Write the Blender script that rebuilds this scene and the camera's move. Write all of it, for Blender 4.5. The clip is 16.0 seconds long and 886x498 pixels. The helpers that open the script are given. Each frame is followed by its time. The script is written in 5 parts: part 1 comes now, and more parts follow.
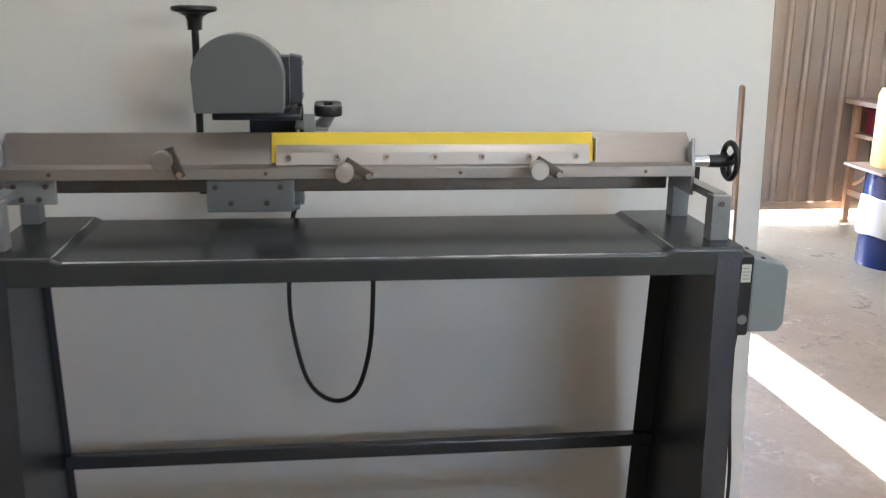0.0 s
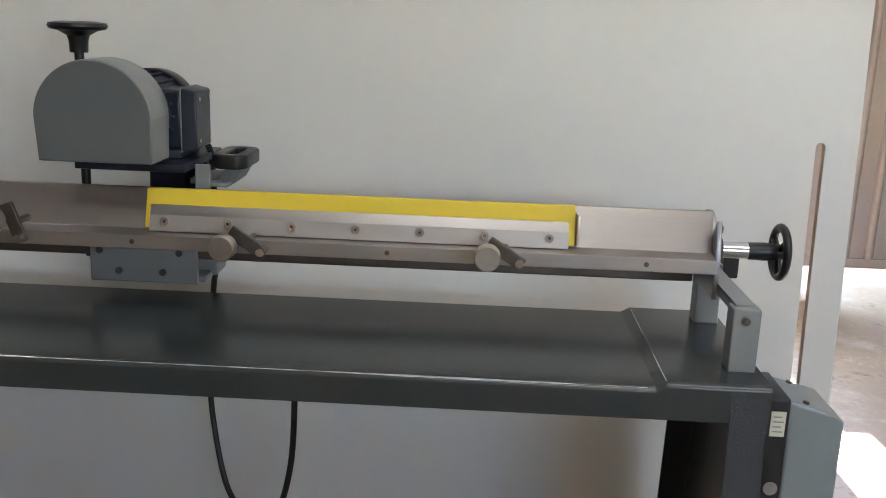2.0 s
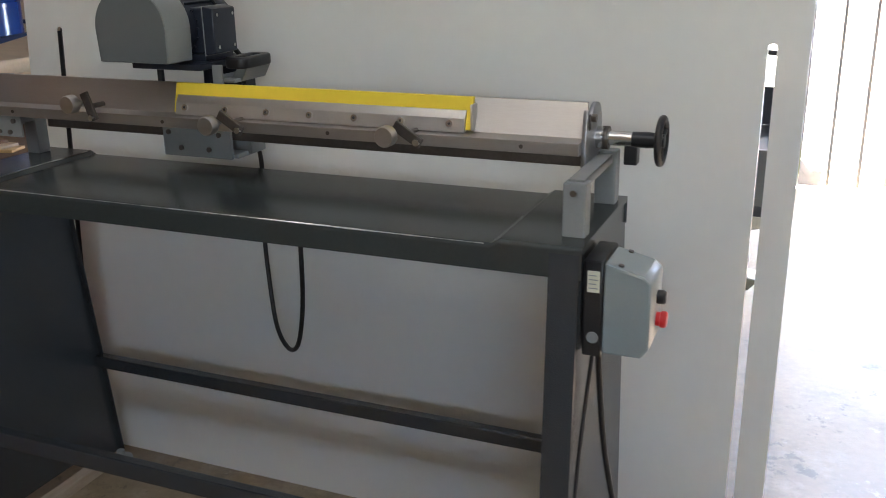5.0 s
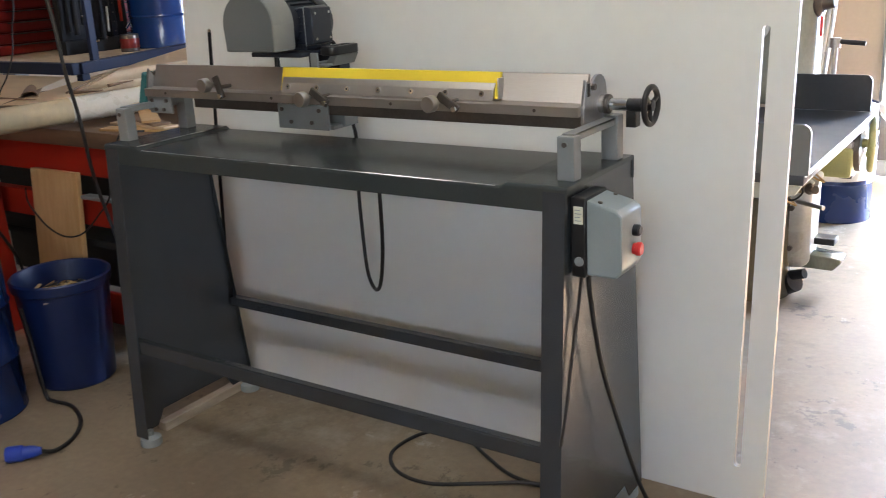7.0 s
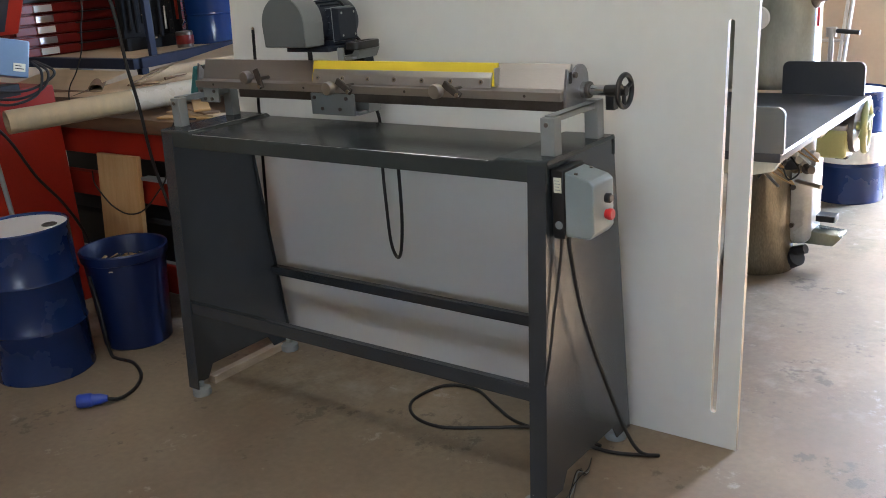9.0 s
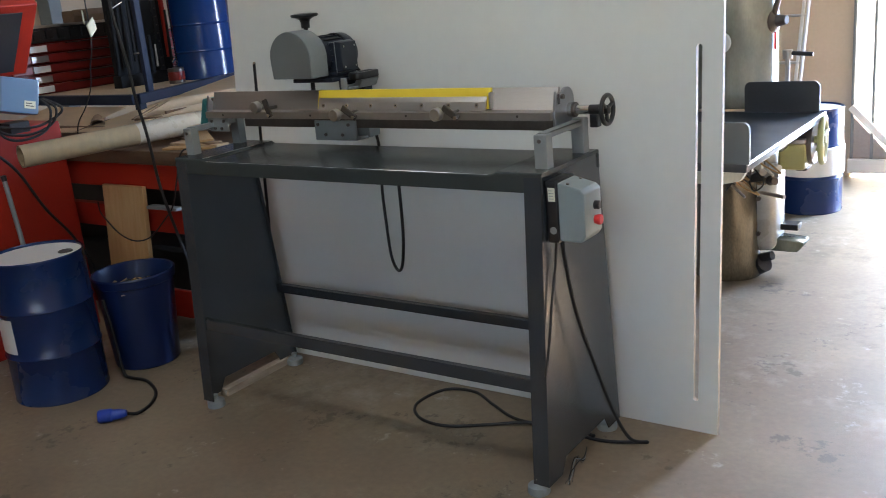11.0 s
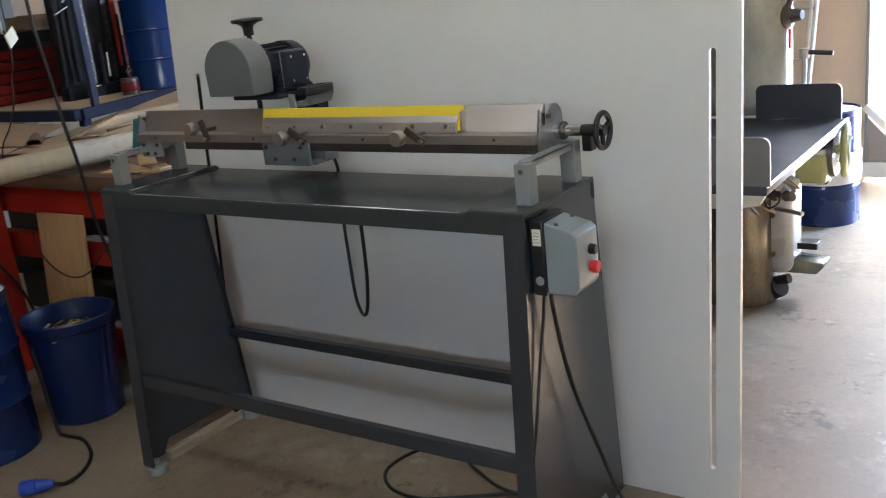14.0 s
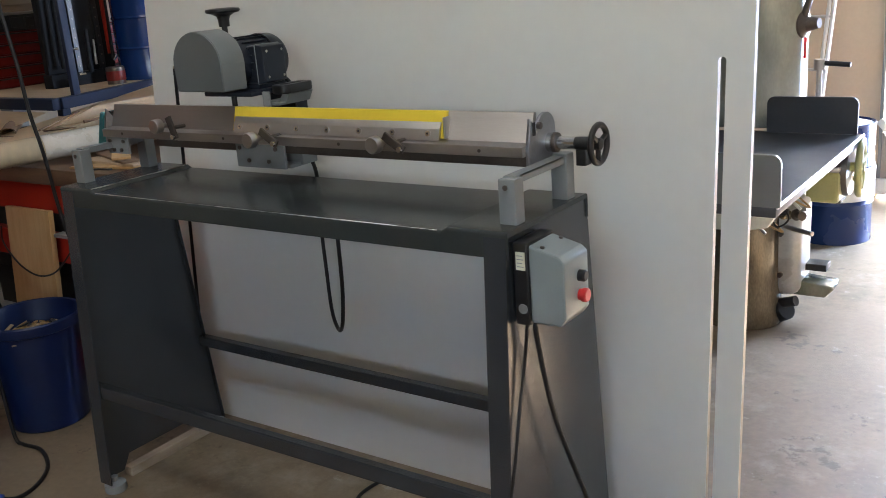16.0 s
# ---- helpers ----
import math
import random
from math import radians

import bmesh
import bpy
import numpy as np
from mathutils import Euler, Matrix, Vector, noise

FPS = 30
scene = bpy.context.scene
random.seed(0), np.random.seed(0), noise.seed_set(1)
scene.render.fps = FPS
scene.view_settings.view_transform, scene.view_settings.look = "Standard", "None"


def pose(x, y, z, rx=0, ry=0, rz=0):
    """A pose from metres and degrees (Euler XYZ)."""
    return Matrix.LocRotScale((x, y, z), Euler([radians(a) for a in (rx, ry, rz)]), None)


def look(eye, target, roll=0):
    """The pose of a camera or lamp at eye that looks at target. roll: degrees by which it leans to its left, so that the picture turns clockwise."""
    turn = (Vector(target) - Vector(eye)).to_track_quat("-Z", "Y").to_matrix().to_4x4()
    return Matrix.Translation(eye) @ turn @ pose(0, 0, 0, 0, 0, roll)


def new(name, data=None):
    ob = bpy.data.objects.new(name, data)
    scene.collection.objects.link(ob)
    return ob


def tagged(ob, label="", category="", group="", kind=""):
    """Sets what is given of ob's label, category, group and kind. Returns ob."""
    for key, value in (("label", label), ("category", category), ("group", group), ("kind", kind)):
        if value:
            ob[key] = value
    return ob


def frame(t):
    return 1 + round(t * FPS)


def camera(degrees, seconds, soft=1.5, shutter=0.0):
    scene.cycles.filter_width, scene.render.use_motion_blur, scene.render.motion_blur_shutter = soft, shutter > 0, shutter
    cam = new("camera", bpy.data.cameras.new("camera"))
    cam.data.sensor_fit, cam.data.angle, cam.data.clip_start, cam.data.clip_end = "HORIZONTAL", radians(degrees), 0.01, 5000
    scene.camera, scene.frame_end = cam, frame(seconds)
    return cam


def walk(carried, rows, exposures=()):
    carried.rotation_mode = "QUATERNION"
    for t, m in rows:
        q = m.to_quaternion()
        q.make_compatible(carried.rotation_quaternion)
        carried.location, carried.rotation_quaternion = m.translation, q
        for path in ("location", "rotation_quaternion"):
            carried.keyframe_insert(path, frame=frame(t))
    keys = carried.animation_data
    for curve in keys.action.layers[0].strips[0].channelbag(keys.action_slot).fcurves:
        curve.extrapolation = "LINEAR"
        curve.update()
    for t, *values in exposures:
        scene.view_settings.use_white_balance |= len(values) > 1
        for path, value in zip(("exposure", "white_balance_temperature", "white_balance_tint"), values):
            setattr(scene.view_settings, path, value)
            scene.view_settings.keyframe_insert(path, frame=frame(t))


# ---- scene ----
cam = camera(50.8, 16.0, soft=0.9, shutter=0.4)
PATH = [
    (0, (-0.716, -1.844, 1.506), (-0.475, 0.075, 0.996), 0.9),
    (0.5, (-0.663, -1.653, 1.521), (-0.381, 0.266, 1.033), 0.9),
    (1, (-0.578, -1.51, 1.517), (-0.306, 0.41, 1.025), 1.3),
    (1.5, (-0.415, -1.368, 1.517), (-0.368, 0.571, 1.032), 2.3),
    (2, (-0.283, -1.307, 1.522), (-0.35, 0.633, 1.041), 2.1),
    (2.5, (-0.224, -1.274, 1.51), (-0.436, 0.649, 1.001), 1.1),
    (3, (-0.131, -1.375, 1.502), (-0.482, 0.529, 0.998), 0.3),
    (3.5, (-0.063, -1.502, 1.537), (-0.498, 0.365, 0.965), -0.7),
    (4, (0.085, -1.514, 1.522), (-0.368, 0.349, 0.952), -0.6),
    (4.2, (0.187, -1.476, 1.528), (-0.329, 0.365, 0.941), -0.5),
    (6.5, (0.961, -1.699, 1.505), (-0.012, -0.06, 0.902), -3.0),
    (7, (1.047, -1.789, 1.499), (-0.025, -0.208, 0.906), -3.1),
    (7.5, (1.081, -1.923, 1.492), (-0.009, -0.356, 0.895), -3.1),
    (8, (1.167, -2.004, 1.503), (0.078, -0.446, 0.88), -4.0),
    (8.5, (1.272, -2.009, 1.536), (0.161, -0.466, 0.915), -4.4),
    (8.7, (1.331, -2.003, 1.533), (0.169, -0.492, 0.925), -4.0),
    (10.8, (1.434, -2.28, 1.555), (0.301, -0.728, 1.0), -5.2),
    (11, (1.44, -2.296, 1.553), (0.322, -0.73, 1.008), -5.2),
    (11.5, (1.441, -2.308, 1.554), (0.356, -0.716, 1.016), -5.7),
    (12, (1.421, -2.241, 1.542), (0.345, -0.647, 0.996), -5.7),
    (12.5, (1.369, -2.082, 1.541), (0.258, -0.515, 0.985), -6.0),
    (13, (1.343, -1.943, 1.545), (0.182, -0.417, 0.976), -6.1),
    (13.5, (1.317, -1.875, 1.545), (0.148, -0.357, 0.971), -6.5),
    (14, (1.218, -1.822, 1.545), (0.108, -0.253, 0.993), -6.2),
    (14.5, (1.08, -1.741, 1.534), (0.047, -0.117, 0.989), -5.8),
    (15, (1.001, -1.708, 1.524), (0.0, -0.064, 0.977), -4.5),
    (15.5, (1.066, -1.65, 1.525), (-0.005, -0.056, 0.966), -4.4),
    (16, (1.149, -1.607, 1.532), (0.033, -0.045, 0.974), -4.4),
]
EXPOSURES = [
    (0.0, 6.26, 6750, 17), (0.5, 6.05, 6750, 17), (1.0, 5.95, 6750, 17), (1.5, 5.97, 6750, 17),
    (2.0, 6.06, 6750, 17), (2.5, 6.65, 6750, 17), (3.0, 6.47, 6750, 17), (3.5, 6.63, 6800, 18),
    (4.0, 6.22, 6750, 17), (6.5, 5.79, 7000, 16), (7.0, 6.28, 7100, 17), (7.5, 6.42, 7100, 18),
    (8.0, 6.37, 7050, 17), (8.5, 6.06, 7000, 16), (11.0, 5.79, 6560, 13), (12.5, 5.65, 6560, 13),
    (13.5, 5.99, 6680, 14), (14.0, 5.83, 6680, 14), (14.5, 5.56, 6680, 14), (15.0, 5.65, 6680, 14),
    (15.5, 5.95, 6780, 15), (16.0, 5.86, 6780, 15),
]
walk(cam, [(t, look(eye, target, roll)) for t, eye, target, roll in PATH], EXPOSURES)

# ---- world, sun, daylight ----
SUN_EL, SUN_AZ = 33.0, -3.0
world = bpy.data.worlds.new("sky")
scene.world = world
world.use_nodes = True
wn = world.node_tree
sky = wn.nodes.new("ShaderNodeTexSky")
sky.sky_type, sky.sun_disc = "NISHITA", False
sky.sun_elevation, sky.sun_rotation = radians(SUN_EL), radians(SUN_AZ)
wn.links.new(sky.outputs[0], wn.nodes["Background"].inputs[0])
wn.nodes["Background"].inputs[1].default_value = 0.05

sun = bpy.data.lights.new("sun", "SUN")
sun.energy, sun.angle, sun.color = 5.0, radians(0.5), (1.0, 0.95, 0.87)
sun_ob = new("sun", sun)
el, az = radians(SUN_EL), radians(SUN_AZ)
sun_dir = Vector((math.sin(az) * math.cos(el), math.cos(az) * math.cos(el), math.sin(el)))
sun_ob.matrix_world = look(sun_dir * 20, (0, 0, 0))


def area(name, eye, target, sx, sy, watts, colour):
    li = bpy.data.lights.new(name, "AREA")
    li.shape, li.size, li.size_y, li.energy, li.color = "RECTANGLE", sx, sy, watts, colour
    ob = new(name, li)
    ob.matrix_world = look(eye, target)
    return ob


# daylight in the unseen doorway of the south wall, in the unseen roof light and in the opening of the north wall
area("doorway_daylight", (2.8, -5.95, 2.24), (2.5, 0, 1.8), 2.6, 0.7, 0.28, (1.0, 0.915, 0.88))
area("roof_daylight", (0.5, -1.75, 4.18), (0.5, -1.75, 0), 2.2, 0.9, 0.68, (0.95, 1.0, 0.95))
# fill lamp added to brighten the bench side, with no known source there
area("bench_fill", (-2.6, 1.0, 4.18), (-2.6, 1.0, 0), 0.8, 0.6, 0.085, (1.0, 0.94, 0.87))
area("opening_daylight", (1.2, 4.59, 1.38), (1.2, 0, 1.38), 0.58, 2.66, 7.2, (0.41, 0.63, 1.0))


# ---- materials ----
def material(name, base, rough=0.5, metal=0.0, vary=0.12, scale=6.0, fine=90.0, bump=0.05, bump_scale=None, second=None, amount=0.5, spec=0.5, stretch=(1, 1, 1), rvar=0.12):
    """Base colour varied at two scales, with fine relief. second: the colour of stains."""
    m = bpy.data.materials.new(name)
    m.use_nodes = True
    n, l = m.node_tree.nodes, m.node_tree.links
    bsdf = n["Principled BSDF"]
    co = n.new("ShaderNodeTexCoord")
    mp = n.new("ShaderNodeMapping")
    mp.inputs["Scale"].default_value = stretch
    l.new(co.outputs["Object"], mp.inputs["Vector"])
    big, small = n.new("ShaderNodeTexNoise"), n.new("ShaderNodeTexNoise")
    big.inputs["Scale"].default_value, big.inputs["Detail"].default_value = scale, 5
    small.inputs["Scale"].default_value, small.inputs["Detail"].default_value = fine, 4
    l.new(mp.outputs[0], big.inputs["Vector"])
    l.new(mp.outputs[0], small.inputs["Vector"])
    ramp = n.new("ShaderNodeValToRGB")
    ramp.color_ramp.elements[0].position, ramp.color_ramp.elements[1].position = 0.35, 0.68
    dark = tuple(c * (1 - vary) for c in base)
    ramp.color_ramp.elements[0].color = (*(second if second else dark), 1)
    ramp.color_ramp.elements[1].color = (*base, 1)
    l.new(big.outputs["Fac"], ramp.inputs["Fac"])
    mix = n.new("ShaderNodeMix")
    mix.data_type, mix.blend_type = "RGBA", "MULTIPLY"
    mix.inputs["Factor"].default_value = amount
    grey = n.new("ShaderNodeMapRange")
    grey.inputs["To Min"].default_value, grey.inputs["To Max"].default_value = 1 - 2 * vary, 1 + 1.2 * vary
    l.new(small.outputs["Fac"], grey.inputs["Value"])
    l.new(ramp.outputs["Color"], mix.inputs["A"])
    l.new(grey.outputs["Result"], mix.inputs["B"])
    l.new(mix.outputs["Result"], bsdf.inputs["Base Color"])
    rr = n.new("ShaderNodeMapRange")
    rr.inputs["To Min"].default_value, rr.inputs["To Max"].default_value = max(0.03, rough - rvar), min(1, rough + rvar)
    l.new(big.outputs["Fac"], rr.inputs["Value"])
    l.new(rr.outputs["Result"], bsdf.inputs["Roughness"])
    bsdf.inputs["Metallic"].default_value = metal
    bsdf.inputs["Specular IOR Level"].default_value = spec
    if bump:
        bp = n.new("ShaderNodeBump")
        bp.inputs["Strength"].default_value, bp.inputs["Distance"].default_value = bump, 0.003
        src = small
        if bump_scale:
            src = n.new("ShaderNodeTexNoise")
            src.inputs["Scale"].default_value, src.inputs["Detail"].default_value = bump_scale, 2
            l.new(mp.outputs[0], src.inputs["Vector"])
        l.new(src.outputs["Fac"], bp.inputs["Height"])
        l.new(bp.outputs["Normal"], bsdf.inputs["Normal"])
    return m


M_FLOOR = material("worn_concrete", (0.298, 0.232, 0.155), 0.58, 0, 0.14, 1.6, 38, 0.12, 160, (0.205, 0.152, 0.102), 0.8)


def dust(m, colour, scale, lo, hi, amount):
    """Scattered pale dust and scuffs over a material."""
    n, l = m.node_tree.nodes, m.node_tree.links
    bsdf = n["Principled BSDF"]
    was = bsdf.inputs["Base Color"].links[0].from_socket
    co = n.new("ShaderNodeTexCoord")
    a, b = n.new("ShaderNodeTexNoise"), n.new("ShaderNodeTexNoise")
    a.inputs["Scale"].default_value, a.inputs["Detail"].default_value, a.inputs["Roughness"].default_value = scale, 9, 0.72
    b.inputs["Scale"].default_value, b.inputs["Detail"].default_value = scale * 0.16, 3
    mul, rng, mix = n.new("ShaderNodeMath"), n.new("ShaderNodeMapRange"), n.new("ShaderNodeMix")
    mul.operation, mix.data_type = "MULTIPLY", "RGBA"
    l.new(co.outputs["Object"], a.inputs["Vector"])
    l.new(co.outputs["Object"], b.inputs["Vector"])
    l.new(a.outputs["Fac"], mul.inputs[0])
    l.new(b.outputs["Fac"], mul.inputs[1])
    rng.inputs["From Min"].default_value, rng.inputs["From Max"].default_value, rng.inputs["To Max"].default_value = lo, hi, amount
    l.new(mul.outputs[0], rng.inputs["Value"])
    l.new(rng.outputs["Result"], mix.inputs["Factor"])
    l.new(was, mix.inputs["A"])
    mix.inputs["B"].default_value = (*colour, 1)
    l.new(mix.outputs["Result"], bsdf.inputs["Base Color"])


dust(M_FLOOR, (0.42, 0.37, 0.30), 6.0, 0.28, 0.44, 0.6)
dust(M_FLOOR, (0.11, 0.085, 0.05), 3.2, 0.27, 0.38, 0.75)
dust(M_FLOOR, (0.08, 0.06, 0.04), 17.0, 0.325, 0.37, 0.6)
dust(M_FLOOR, (0.55, 0.51, 0.44), 26.0, 0.345, 0.42, 0.4)
M_BOARD = material("white_melamine", (0.68, 0.70, 0.67), 0.42, 0, 0.03, 1.4, 30, 0.02, None, (0.665, 0.665, 0.63), 0.5)
M_CORE = material("pale_edge_band", (0.58, 0.45, 0.31), 0.5, 0, 0.18, 30, 250, 0.1)
M_HAMMER = material("dark_hammered_paint", (0.034, 0.040, 0.047), 0.26, 0.0, 0.06, 8, 300, 0.22, 330, spec=1.0, rvar=0.02)
M_TOP = material("grey_table_paint", (0.041, 0.048, 0.047), 0.24, 0, 0.10, 5, 120, 0.012, 260, rvar=0.05)
M_GREY = material("light_grey_paint", (0.23, 0.245, 0.245), 0.45, 0, 0.06, 10, 160, 0.06)
M_HOOD = material("grey_hood_paint", (0.185, 0.20, 0.20), 0.42, 0, 0.05, 8, 200, 0.06)
M_COVER = material("shaded_cover_and_fence_grey", (0.115, 0.128, 0.128), 0.45, 0, 0.05, 8, 200, 0.05)
M_BOX = material("starter_grey_green", (0.24, 0.285, 0.29), 0.35, 0, 0.05, 12, 220, 0.05)
M_STEEL = material("brushed_steel", (0.53, 0.505, 0.475), 0.38, 1.0, 0.08, 5, 60, 0.04, None, None, 0.5, 0.5, (1, 14, 14))
M_BEAM = material("ground_steel", (0.43, 0.40, 0.37), 0.50, 1.0, 0.08, 5, 60, 0.04, None, None, 0.5, 0.5, (1, 14, 14))
M_PLATE = material("dull_steel_plate", (0.34, 0.345, 0.36), 0.42, 1.0, 0.12, 14, 120, 0.05)
M_CHROME = material("bright_steel", (0.72, 0.71, 0.69), 0.2, 1.0, 0.06, 20, 200, 0.02)
M_ALU = material("aluminium", (0.66, 0.64, 0.62), 0.34, 1.0, 0.05, 6, 80, 0.03, None, None, 0.5, 0.5, (1, 10, 10))
M_HOLDER = material("dull_aluminium", (0.50, 0.475, 0.445), 0.55, 1.0, 0.06, 6, 80, 0.03, None, None, 0.5, 0.5, (1, 10, 10))
M_DARKSTEEL = material("dark_oiled_steel", (0.15, 0.13, 0.115), 0.4, 0.8, 0.2, 10, 120, 0.05)
M_YELLOW = material("yellow_rubber", (0.80, 0.60, 0.05), 0.5, 0, 0.04, 8, 120, 0.03)
M_BLACK = material("black_plastic", (0.012, 0.012, 0.013), 0.4, 0, 0.2, 20, 200, 0.04)
M_MATTE = material("matt_black_steel", (0.010, 0.010, 0.011), 0.75, 0, 0.3, 20, 200, 0.06, spec=0.25)
M_CABLE = material("black_cable", (0.010, 0.010, 0.010), 0.5, 0, 0.2, 30, 200, 0.03)
M_MOTOR = material("blue_grey_motor_paint", (0.015, 0.020, 0.032), 0.38, 0, 0.15, 12, 200, 0.08, spec=0.4)
M_LABEL = material("cream_label", (0.72, 0.72, 0.58), 0.6, 0, 0.05, 30, 200, 0.0)
M_RED = material("red_button", (0.65, 0.03, 0.03), 0.35, 0, 0.05, 30, 200, 0.0)
M_FOOT = material("grey_rubber_foot", (0.29, 0.32, 0.32), 0.7, 0, 0.1, 20, 200, 0.05)
M_BLUE = material("blue_drum_paint", (0.005, 0.024, 0.105), 0.26, 0, 0.08, 4, 150, 0.03)
M_BIN = material("blue_plastic", (0.004, 0.015, 0.07), 0.4, 0, 0.1, 6, 150, 0.05)
M_WHITE = material("white_paint", (0.75, 0.75, 0.72), 0.4, 0, 0.06, 6, 120, 0.03)
M_REDP = material("red_machine_paint", (0.36, 0.022, 0.010), 0.45, 0, 0.12, 3, 120, 0.05, None, (0.30, 0.018, 0.008), 0.6, 0.3)
M_PLY = material("plywood", (0.50, 0.37, 0.24), 0.6, 0, 0.15, 3, 60, 0.08, None, (0.42, 0.29, 0.17), 0.6, 0.4, (1, 8, 8))
M_PINE = material("pine_plank", (0.52, 0.335, 0.165), 0.55, 0, 0.15, 4, 60, 0.08, None, (0.45, 0.27, 0.11), 0.6, 0.4, (10, 10, 1))
M_PAPER = material("paper_roll", (0.64, 0.51, 0.37), 0.7, 0, 0.10, 5, 90, 0.06)
M_TUBE = material("cardboard_tube", (0.38, 0.28, 0.16), 0.5, 0, 0.12, 6, 90, 0.04, None, (0.33, 0.25, 0.15), 0.6, 0.5, (6, 6, 0.8))
M_BLUEST = material("blue_steel_frame", (0.012, 0.020, 0.045), 0.6, 0, 0.12, 8, 150, 0.05, None, None, 0.5, 0.25)
M_WALL = material("beige_plaster", (0.60, 0.485, 0.36), 0.85, 0, 0.06, 0.8, 40, 0.08)
M_SHEET = material("galvanised_sheet", (0.44, 0.38, 0.33), 0.45, 0.55, 0.12, 1.5, 70, 0.04, None, (0.36, 0.31, 0.27), 0.6)
M_IRON = material("worn_green_enamel", (0.30, 0.31, 0.24), 0.2, 0, 0.2, 2.0, 60, 0.06, None, (0.035, 0.04, 0.03), 0.6, 0.5, (2.2, 2.2, 0.7))
M_COLUMN = material("pale_green_enamel", (0.66, 0.66, 0.56), 0.18, 0, 0.15, 1.6, 60, 0.04, None, (0.15, 0.16, 0.13), 0.5, 0.5, (2.0, 0.6, 0.8))
M_RUST = material("rusty_brown_casting", (0.21, 0.165, 0.10), 0.18, 0, 0.3, 1.7, 50, 0.12, None, (0.02, 0.017, 0.013), 0.8, 0.5, (3.2, 3.2, 1.1))
M_TABLE = material("dark_cast_table", (0.040, 0.044, 0.052), 0.42, 0.1, 0.15, 5, 90, 0.06)
M_OLIVE = material("yellow_green_paint", (0.42, 0.43, 0.19), 0.4, 0, 0.1, 8, 120, 0.05)
M_CEIL = material("white_ceiling_sheet", (0.62, 0.61, 0.58), 0.8, 0, 0.05, 2, 50, 0.05)
M_DARK = material("near_black_and_slot_shade", (0.02, 0.02, 0.022), 0.6, 0, 0.2, 5, 90, 0.05)
M_TEAL = material("teal_plastic", (0.02, 0.15, 0.15), 0.4, 0, 0.1, 12, 150, 0.03)
M_WASTE = material("wood_shavings", (0.40, 0.27, 0.11), 0.9, 0, 0.3, 60, 200, 0.5)
M_GRASS = material("dry_ground", (0.44, 0.355, 0.27), 0.95, 0, 0.2, 1.0, 30, 0.2)
M_CTRL = material("light_blue_paint", (0.16, 0.26, 0.40), 0.35, 0, 0.06, 10, 150, 0.04)


def translucent(name, colour):
    m = bpy.data.materials.new(name)
    m.use_nodes = True
    n, l = m.node_tree.nodes, m.node_tree.links
    tr, noise_n = n.new("ShaderNodeBsdfTranslucent"), n.new("ShaderNodeTexNoise")
    noise_n.inputs["Scale"].default_value = 2.0
    mix = n.new("ShaderNodeMixShader")
    mix.inputs[0].default_value = 0.5
    n["Principled BSDF"].inputs["Base Color"].default_value = (*colour, 1)
    tr.inputs[0].default_value = (*colour, 1)
    l.new(n["Principled BSDF"].outputs[0], mix.inputs[1])
    l.new(tr.outputs[0], mix.inputs[2])
    l.new(mix.outputs[0], n["Material Output"].inputs[0])
    return m


M_POLY = translucent("translucent_white_sheet", (0.66, 0.68, 0.68))


# ---- building helpers ----
def thing(name, loc, label, category, group="", kind=""):
    ob = new(name)
    ob.location = loc
    ob["at"] = loc
    return tagged(ob, label, category, group, kind)


def origin_of(ob):
    while ob.parent:
        ob = ob.parent
    return Vector(ob.location)


def part(name, bm, mat, parent=None, label="", smooth=True, kind=""):
    """Links a bmesh, built in world places, as one mesh object under its thing or part."""
    if parent is not None:
        bmesh.ops.translate(bm, verts=bm.verts, vec=-origin_of(parent))
    me = bpy.data.meshes.new(name)
    bmesh.ops.recalc_face_normals(bm, faces=bm.faces)
    if smooth:
        for fc in bm.faces:
            fc.smooth = True
        for e in bm.edges:
            if len(e.link_faces) == 2 and e.calc_face_angle(0) > 0.6:
                e.smooth = False
        largest = max(fc.calc_area() for fc in bm.faces)
        for fc in bm.faces:
            bent = sum(1 for e in fc.edges if e.calc_face_angle(0) > 0.35)
            if len(fc.verts) > 6 or (fc.calc_area() > 0.2 * largest and bent >= 3):
                fc.smooth = False
                for e in fc.edges:
                    if e.calc_face_angle(0) > 0.35:
                        e.smooth = False
    bm.to_mesh(me)
    bm.free()
    me.materials.append(mat)
    ob = new(name, me)
    if parent is not None:
        ob.parent = parent
    if label:
        ob["label"] = label
    if kind:
        ob["kind"] = kind
    return ob


def box(x0, x1, y0, y1, z0, z1, bevel=0.0, bm=None, seg=2):
    """A box with rounded edges; into bm if given."""
    own = bmesh.new()
    bmesh.ops.create_cube(own, size=1)
    bmesh.ops.scale(own, verts=own.verts, vec=(abs(x1 - x0), abs(y1 - y0), abs(z1 - z0)))
    bmesh.ops.translate(own, verts=own.verts, vec=((x0 + x1) / 2, (y0 + y1) / 2, (z0 + z1) / 2))
    if bevel:
        bmesh.ops.bevel(own, geom=list(own.edges), offset=bevel, segments=seg, profile=0.5, affect="EDGES")
    return joined(bm, own)


def joined(bm, own):
    if bm is None:
        return own
    me = bpy.data.meshes.new("tmp")
    own.to_mesh(me)
    bm.from_mesh(me)
    own.free()
    bpy.data.meshes.remove(me)
    return bm


def frame_of(a, b):
    """A turn whose z runs from a to b."""
    return (Vector(b) - Vector(a)).to_track_quat("Z", "Y").to_matrix().to_4x4()


